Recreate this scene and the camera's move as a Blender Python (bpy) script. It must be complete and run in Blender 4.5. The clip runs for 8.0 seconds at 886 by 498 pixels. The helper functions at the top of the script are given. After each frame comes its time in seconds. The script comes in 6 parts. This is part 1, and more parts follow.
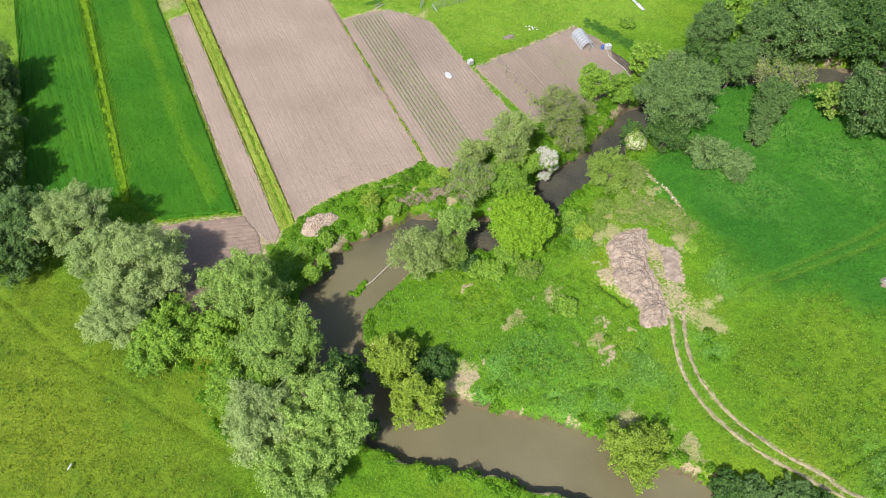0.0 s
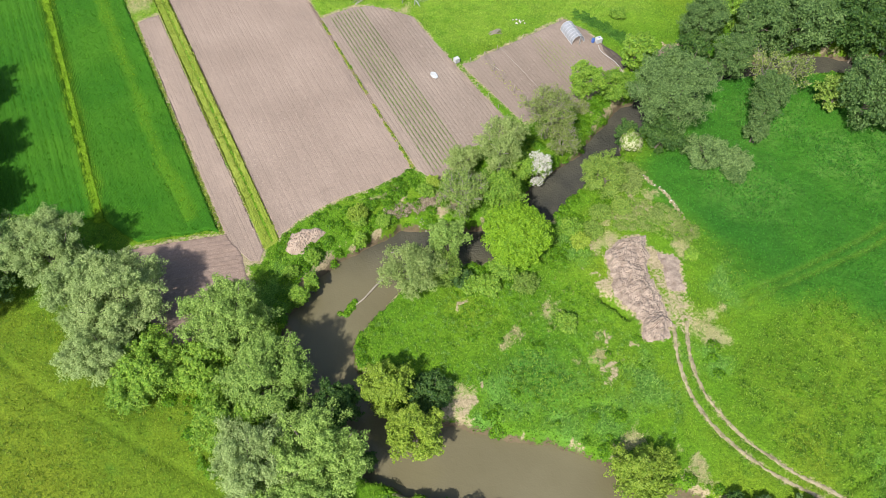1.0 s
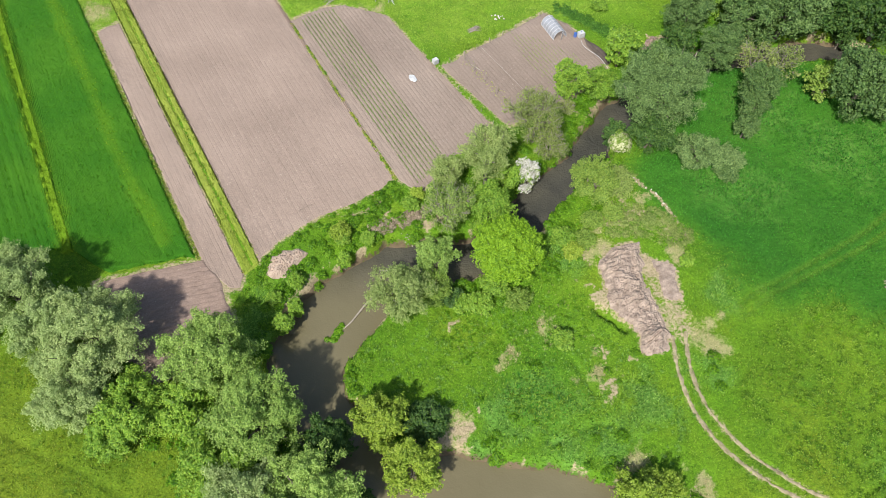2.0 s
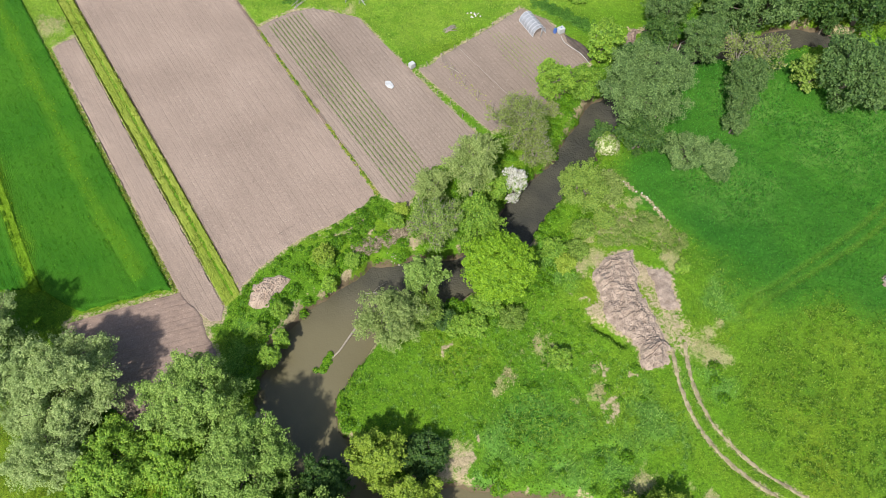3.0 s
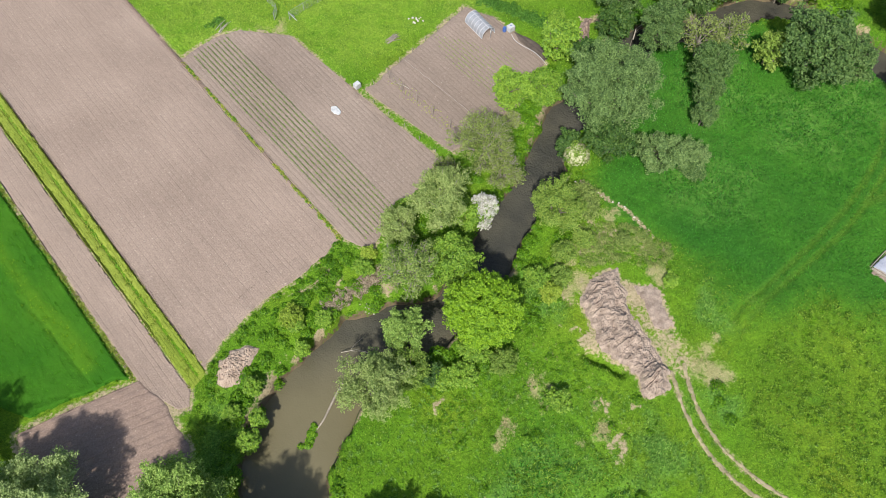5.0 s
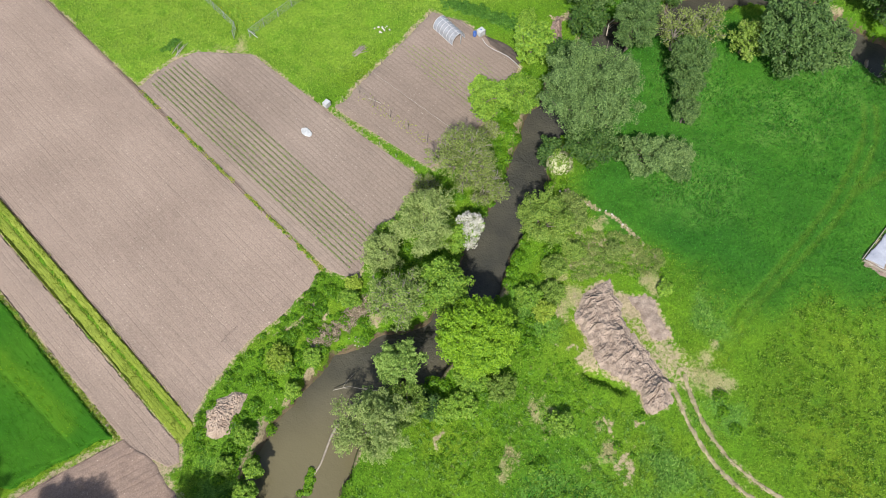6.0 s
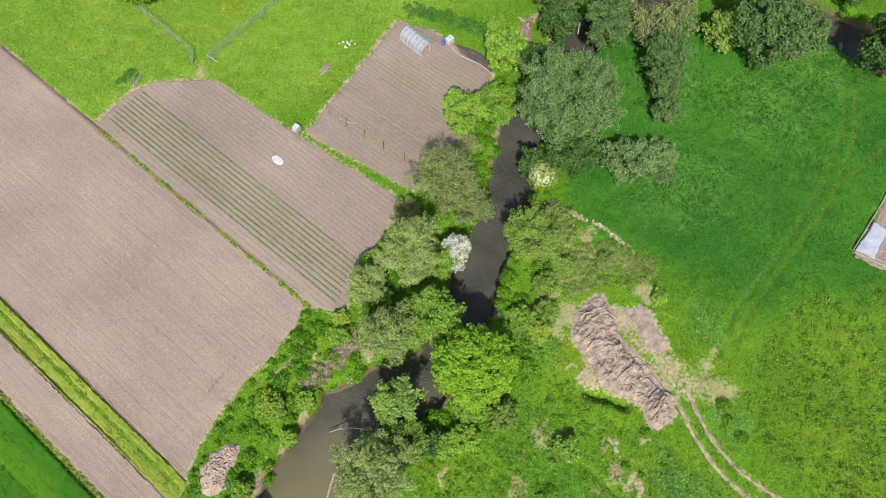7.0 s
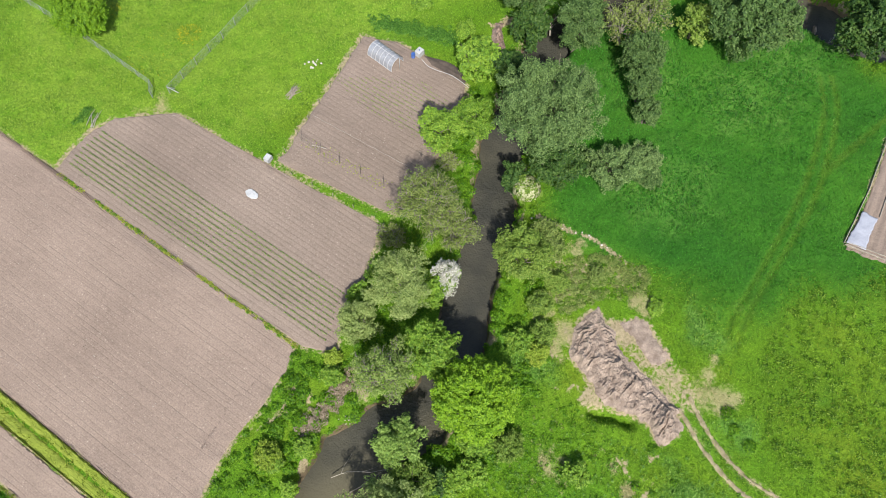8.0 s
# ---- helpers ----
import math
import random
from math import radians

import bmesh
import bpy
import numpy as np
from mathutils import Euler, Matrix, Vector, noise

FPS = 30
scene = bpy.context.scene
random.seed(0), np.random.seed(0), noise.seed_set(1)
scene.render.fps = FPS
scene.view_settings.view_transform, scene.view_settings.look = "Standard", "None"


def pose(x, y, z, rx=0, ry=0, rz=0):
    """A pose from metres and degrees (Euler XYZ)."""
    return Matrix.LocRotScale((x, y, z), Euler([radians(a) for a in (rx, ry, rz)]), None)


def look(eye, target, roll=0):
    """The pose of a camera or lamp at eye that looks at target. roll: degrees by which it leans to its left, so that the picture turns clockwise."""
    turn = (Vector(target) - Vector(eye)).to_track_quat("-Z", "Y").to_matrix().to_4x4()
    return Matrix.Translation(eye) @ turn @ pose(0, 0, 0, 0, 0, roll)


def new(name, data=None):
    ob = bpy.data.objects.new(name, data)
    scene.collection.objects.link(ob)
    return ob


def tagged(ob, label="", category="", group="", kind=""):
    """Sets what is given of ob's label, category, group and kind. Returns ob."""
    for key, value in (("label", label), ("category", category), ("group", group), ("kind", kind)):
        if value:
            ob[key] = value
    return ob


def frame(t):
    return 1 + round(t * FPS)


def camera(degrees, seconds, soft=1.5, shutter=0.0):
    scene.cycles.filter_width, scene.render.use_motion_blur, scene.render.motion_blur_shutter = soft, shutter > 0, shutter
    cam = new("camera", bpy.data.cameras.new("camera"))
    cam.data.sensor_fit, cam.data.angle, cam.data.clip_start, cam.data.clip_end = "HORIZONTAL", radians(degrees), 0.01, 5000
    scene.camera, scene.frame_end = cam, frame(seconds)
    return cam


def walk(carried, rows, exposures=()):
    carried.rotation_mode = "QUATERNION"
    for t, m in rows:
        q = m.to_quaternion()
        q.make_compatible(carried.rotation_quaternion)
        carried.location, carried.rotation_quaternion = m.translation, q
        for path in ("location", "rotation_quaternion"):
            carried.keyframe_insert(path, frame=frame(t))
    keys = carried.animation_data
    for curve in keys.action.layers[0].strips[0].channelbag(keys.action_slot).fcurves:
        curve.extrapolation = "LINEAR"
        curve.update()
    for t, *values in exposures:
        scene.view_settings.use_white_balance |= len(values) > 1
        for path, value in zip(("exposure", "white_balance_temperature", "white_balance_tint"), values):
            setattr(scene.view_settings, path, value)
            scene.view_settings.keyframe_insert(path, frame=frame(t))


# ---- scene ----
cam = camera(63.7, 8.0, soft=0.25)
METRES, EYE, TILT, LEAN, TURN = 45.0, 68.5, -51.9, -1.68, 0.0
ROWS = [
    (0.0, 0.0, 0.0, 0.0, 0.0, 0.0, -0.0),
    (0.5, -0.0084, 0.0387, 0.0497, -0.56, -0.98, 0.75),
    (1.0, -0.0167, 0.0816, 0.1012, -1.23, -1.96, 1.64),
    (1.5, -0.0239, 0.1202, 0.1491, -2.04, -2.88, 2.71),
    (3.0, -0.0444, 0.2395, 0.2984, -5.06, -5.9, 6.53),
    (3.5, -0.0482, 0.2758, 0.344, -6.06, -6.86, 7.81),
    (4.0, -0.0517, 0.3169, 0.3939, -7.31, -7.94, 9.36),
    (4.5, -0.0531, 0.3548, 0.4406, -8.62, -9.01, 10.98),
    (6.0, -0.0447, 0.4718, 0.5863, -13.08, -12.64, 16.31),
    (6.5, -0.0382, 0.5085, 0.6312, -14.64, -13.86, 18.08),
    (7.0, -0.0289, 0.5478, 0.6799, -16.44, -15.29, 20.03),
    (7.5, -0.0173, 0.5835, 0.7249, -18.13, -16.68, 21.81),
    (8.0, -0.002, 0.6231, 0.773, -20.02, -18.28, 23.72),
]
walk(cam, [(t, pose(0, 0, EYE, TILT, LEAN, TURN) @ pose(METRES * x, METRES * y, METRES * z, 90 + pitch, roll, yaw)) for t, x, y, z, yaw, pitch, roll in ROWS],
     [(0.0, 0.55), (3.5, 0.41), (4.5, 0.39), (6.0, 0.38), (8.0, 0.40)])

# ------------------------------------------------------------------ light
SUN_EL, SHADOW = radians(48.0), Vector((0.48, 0.88, 0.0)).normalized()
to_sun = Vector((-SHADOW.x * math.cos(SUN_EL), -SHADOW.y * math.cos(SUN_EL), math.sin(SUN_EL)))
world = bpy.data.worlds.new("sky")
scene.world = world
world.use_nodes = True
wn = world.node_tree.nodes
sky = wn.new("ShaderNodeTexSky")
sky.sky_type, sky.sun_disc = "NISHITA", False
sky.sun_elevation, sky.sun_rotation = SUN_EL, math.atan2(to_sun.x, to_sun.y)
sky.air_density, sky.dust_density = 1.0, 2.0
wn["Background"].inputs["Strength"].default_value = 0.12
world.node_tree.links.new(sky.outputs[0], wn["Background"].inputs["Color"])
lamp = bpy.data.lights.new("sun", "SUN")
lamp.energy, lamp.angle, lamp.color = 4.5, radians(1.6), (1.0, 0.96, 0.90)
sun = new("sun", lamp)
sun.matrix_world = look(to_sun * 200, (0, 0, 0))


# ------------------------------------------------------------------ materials
def nodes_of(name):
    m = bpy.data.materials.new(name)
    m.use_nodes = True
    return m, m.node_tree.nodes, m.node_tree.links, m.node_tree.nodes["Principled BSDF"]


def ramp(n, l, fac, stops):
    r = n.new("ShaderNodeValToRGB")
    e = r.color_ramp.elements
    while len(e) < len(stops):
        e.new(0.5)
    for el, (p, c) in zip(e, stops):
        el.position, el.color = p, (*c, 1) if len(c) == 3 else (c[0], c[0], c[0], 1)
    l.new(fac, r.inputs[0])
    return r.outputs[0]


def noise_node(n, l, scale, detail=4.0, rough=0.6, coords=None, distortion=0.0):
    t = n.new("ShaderNodeTexNoise")
    t.inputs["Scale"].default_value, t.inputs["Detail"].default_value = scale, detail
    t.inputs["Roughness"].default_value, t.inputs["Distortion"].default_value = rough, distortion
    if coords is None:
        coords = n.new("ShaderNodeNewGeometry").outputs["Position"]
    l.new(coords, t.inputs["Vector"])
    return t.outputs["Fac"]


def mix(n, l, a, b, fac, mode="MIX"):
    m = n.new("ShaderNodeMix")
    m.data_type, m.blend_type = "RGBA", mode
    for sock, v in ((m.inputs["Factor"], fac), (m.inputs["A"], a), (m.inputs["B"], b)):
        if isinstance(v, (int, float)):
            sock.default_value = v
        elif isinstance(v, tuple):
            sock.default_value = (*v, 1)
        else:
            l.new(v, sock)
    return m.outputs["Result"]


def maths(n, l, op, a, b=0.0, clamp=False):
    m = n.new("ShaderNodeMath")
    m.operation, m.use_clamp = op, clamp
    for sock, v in zip(m.inputs, (a, b)):
        if isinstance(v, (int, float)):
            sock.default_value = v
        else:
            l.new(v, sock)
    return m.outputs[0]


def bump(n, l, bsdf, height, strength, distance):
    b = n.new("ShaderNodeBump")
    b.inputs["Strength"].default_value, b.inputs["Distance"].default_value = strength, distance
    l.new(height, b.inputs["Height"])
    l.new(b.outputs[0], bsdf.inputs["Normal"])


def attribute(n, name):
    a = n.new("ShaderNodeAttribute")
    a.attribute_name = name
    return a.outputs["Fac"]


def plain(name, colours, scale=2.0, rough=0.85, metal=0.0, relief=0.3, depth=0.02, fine=30.0):
    """Two scales of colour variation, with a fine relief."""
    m, n, l, b = nodes_of(name)
    big = ramp(n, l, noise_node(n, l, scale), [(0.3, colours[0]), (0.7, colours[1])])
    small = noise_node(n, l, fine, 3)
    l.new(mix(n, l, big, ramp(n, l, small, [(0.3, (0.75,)), (0.7, (1.2,))]), 0.7, "MULTIPLY"), b.inputs["Base Color"])
    b.inputs["Roughness"].default_value, b.inputs["Metallic"].default_value = rough, metal
    bump(n, l, b, small, relief, depth)
    return m


def foliage(name, dark, mid, light, scale=0.5, translucent=0.32, vary=0.78):
    """Leaves: each one of its own shade, with light passing through them."""
    m, n, l, b = nodes_of(name)
    island = n.new("ShaderNodeNewGeometry").outputs["Random Per Island"]
    own = n.new("ShaderNodeObjectInfo").outputs["Random"]
    patch = noise_node(n, l, scale, 2)
    f = maths(n, l, "ADD", maths(n, l, "MULTIPLY", island, vary), maths(n, l, "MULTIPLY", patch, 1.15 - vary))
    c = ramp(n, l, f, [(0.2, tuple(q * 0.85 for q in dark)), (0.55, mid), (0.95, light)])
    c = mix(n, l, c, ramp(n, l, own, [(0.0, (0.82, 0.86, 0.8)), (1.0, (1.12, 1.08, 1.1))]), 0.8, "MULTIPLY")
    l.new(c, b.inputs["Base Color"])
    b.inputs["Roughness"].default_value = 0.55
    b.inputs["Specular IOR Level"].default_value = 0.25
    t = n.new("ShaderNodeBsdfTranslucent")
    l.new(mix(n, l, c, (1.15, 1.2, 0.5), 1.0, "MULTIPLY"), t.inputs["Color"])
    s = n.new("ShaderNodeMixShader")
    s.inputs[0].default_value = translucent
    l.new(b.outputs[0], s.inputs[1])
    l.new(t.outputs[0], s.inputs[2])
    l.new(s.outputs[0], n["Material Output"].inputs["Surface"])
    return m


def soil(name, dark, mid, pale, along, spacing, lines=0.35, flecks=(0.52, 0.46, 0.38), thin=None):
    """Tilled earth with drill lines that run along a direction."""
    m, n, l, b = nodes_of(name)
    pos = n.new("ShaderNodeNewGeometry").outputs["Position"]
    mp = n.new("ShaderNodeMapping")
    mp.inputs["Rotation"].default_value = (0, 0, -math.atan2(along[1], along[0]))
    l.new(pos, mp.inputs["Vector"])
    st = n.new("ShaderNodeMapping")
    st.inputs["Scale"].default_value = (0.05, 1.0, 1.0)
    l.new(mp.outputs[0], st.inputs["Vector"])
    streak2 = noise_node(n, l, 0.25 / spacing, 3, 0.6, st.outputs[0])
    broken = noise_node(n, l, 2.6, 4, 0.65, st.outputs[0])
    clod, grit = noise_node(n, l, 7.0, 5, 0.75), noise_node(n, l, 22.0, 2, 0.6)
    broad = noise_node(n, l, 0.09, 4, 0.55)
    xyz = n.new("ShaderNodeSeparateXYZ")
    l.new(mp.outputs[0], xyz.inputs[0])
    sway = maths(n, l, "MULTIPLY", noise_node(n, l, 0.5, 2, 0.5), 0.35)
    comb = maths(n, l, "ABSOLUTE", maths(n, l, "SUBTRACT", maths(n, l, "FRACT", maths(n, l, "ADD", maths(n, l, "DIVIDE", xyz.outputs["Y"], spacing), sway)), 0.5))
    drill = maths(n, l, "MULTIPLY", ramp(n, l, comb, [(0.03, (1.0,)), (0.17, (0.0,))]), ramp(n, l, broken, [(0.36, (0.0,)), (0.6, (1.0,))]))
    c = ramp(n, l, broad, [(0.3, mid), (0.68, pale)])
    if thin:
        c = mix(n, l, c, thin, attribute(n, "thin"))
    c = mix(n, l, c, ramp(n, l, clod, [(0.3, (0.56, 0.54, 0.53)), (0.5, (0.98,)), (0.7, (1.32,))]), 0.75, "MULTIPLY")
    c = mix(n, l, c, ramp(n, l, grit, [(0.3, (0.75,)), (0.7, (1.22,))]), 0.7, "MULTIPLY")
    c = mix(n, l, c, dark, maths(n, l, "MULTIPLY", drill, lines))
    c = mix(n, l, c, ramp(n, l, streak2, [(0.35, (0.95,)), (0.65, (1.04,))]), 0.8, "MULTIPLY")
    c = mix(n, l, c, flecks, ramp(n, l, noise_node(n, l, 7.0, 1, 0.5), [(0.74, (0.0,)), (0.78, (0.8,))]))
    l.new(c, b.inputs["Base Color"])
    b.inputs["Roughness"].default_value = 0.95
    b.inputs["Specular IOR Level"].default_value = 0.15
    bump(n, l, b, maths(n, l, "SUBTRACT", clod, maths(n, l, "MULTIPLY", drill, 0.4)), 0.8, 0.06)
    return m


def ground_material():
    m, n, l, b = nodes_of("meadow_ground")
    pos = n.new("ShaderNodeNewGeometry").outputs["Position"]
    broad, mid = noise_node(n, l, 0.06, 4, 0.55, pos), noise_node(n, l, 0.45, 5, 0.65, pos)
    fine, tiny = noise_node(n, l, 3.2, 5, 0.7, pos), noise_node(n, l, 14.0, 3, 0.7, pos)
    c = ramp(n, l, broad, [(0.30, (0.070, 0.185, 0.008)), (0.5, (0.105, 0.230, 0.010)), (0.70, (0.160, 0.250, 0.014))])
    # deeper green of the right-hand meadow: mostly cloud shade painted into the ground
    c = mix(n, l, c, ramp(n, l, broad, [(0.3, (0.026, 0.122, 0.010)), (0.7, (0.052, 0.178, 0.012))]), attribute(n, "cloud_green"))
    c = mix(n, l, c, ramp(n, l, broad, [(0.3, (0.105, 0.165, 0.010)), (0.7, (0.170, 0.200, 0.014))]), attribute(n, "pasture"))
    c = mix(n, l, c, ramp(n, l, mid, [(0.35, (0.130, 0.265, 0.018)), (0.65, (0.215, 0.330, 0.035))]), attribute(n, "hay"))
    c = mix(n, l, c, (0.045, 0.150, 0.012), ramp(n, l, mid, [(0.55, (0.0,)), (0.75, (0.6,))]))
    c = mix(n, l, c, (0.110, 0.250, 0.038), maths(n, l, "MULTIPLY", attribute(n, "lush"), ramp(n, l, mid, [(0.35, (0.3,)), (0.6, (1.0,))])))
    c = mix(n, l, c, ramp(n, l, fine, [(0.3, (0.55, 0.6, 0.55)), (0.7, (1.3, 1.25, 1.25))]), 0.9, "MULTIPLY")
    c = mix(n, l, c, ramp(n, l, tiny, [(0.32, (0.38,)), (0.68, (1.55,))]), 0.9, "MULTIPLY")
    wob = maths(n, l, "MULTIPLY", maths(n, l, "SUBTRACT", fine, 0.5), 2.2)
    wob2 = maths(n, l, "MULTIPLY", maths(n, l, "SUBTRACT", mid, 0.5), 1.8)

    def mask(name, lo, hi):
        f = maths(n, l, "ADD", attribute(n, name), maths(n, l, "MULTIPLY", maths(n, l, "ADD", wob, wob2), ramp(n, l, attribute(n, name), [(0.0, (0.0,)), (0.35, (1.0,))])))
        return ramp(n, l, f, [(lo, (0.0,)), (hi, (1.0,))])
    dry = ramp(n, l, tiny, [(0.3, (0.20, 0.20, 0.08)), (0.7, (0.46, 0.40, 0.22))])
    c = mix(n, l, c, dry, maths(n, l, "MULTIPLY", mask("dry", 0.35, 1.1), 0.85))
    earth = ramp(n, l, fine, [(0.3, (0.20, 0.162, 0.095)), (0.7, (0.42, 0.352, 0.218))])
    c = mix(n, l, c, earth, mask("bare", 0.4, 0.8))
    mud = ramp(n, l, mid, [(0.3, (0.075, 0.060, 0.035)), (0.7, (0.17, 0.13, 0.08))])
    c = mix(n, l, c, mud, mask("bank", 0.45, 0.7))
    l.new(c, b.inputs["Base Color"])
    b.inputs["Roughness"].default_value = 0.9
    b.inputs["Specular IOR Level"].default_value = 0.2
    bump(n, l, b, maths(n, l, "ADD", maths(n, l, "MULTIPLY", fine, 1.0), maths(n, l, "MULTIPLY", tiny, 0.4)), 0.9, 0.12)
    return m


def water_material():
    m, n, l, b = nodes_of("river_water")
    pos = n.new("ShaderNodeNewGeometry").outputs["Position"]
    silty = ramp(n, l, noise_node(n, l, 0.12, 3, 0.5, pos), [(0.3, (0.125, 0.110, 0.062)), (0.7, (0.155, 0.138, 0.082))])
    # upstream tone: deeper water, with tree shade and grey sky reflection mixed into the colour
    shaded_reach = ramp(n, l, noise_node(n, l, 0.3, 3, 0.5, pos), [(0.3, (0.046, 0.046, 0.038)), (0.7, (0.078, 0.074, 0.056))])
    c = mix(n, l, silty, shaded_reach, attribute(n, "shaded_reach"))
    l.new(c, b.inputs["Base Color"])
    b.inputs["Roughness"].default_value, b.inputs["IOR"].default_value = 0.06, 1.33
    rip = maths(n, l, "ADD", noise_node(n, l, 1.6, 3, 0.6, pos, 0.6), maths(n, l, "MULTIPLY", noise_node(n, l, 5.0, 2, 0.5, pos), 0.45))
    bump(n, l, b, maths(n, l, "MULTIPLY", rip, maths(n, l, "ADD", attribute(n, "riffle"), 0.2)), 0.9, 0.16)
    return m


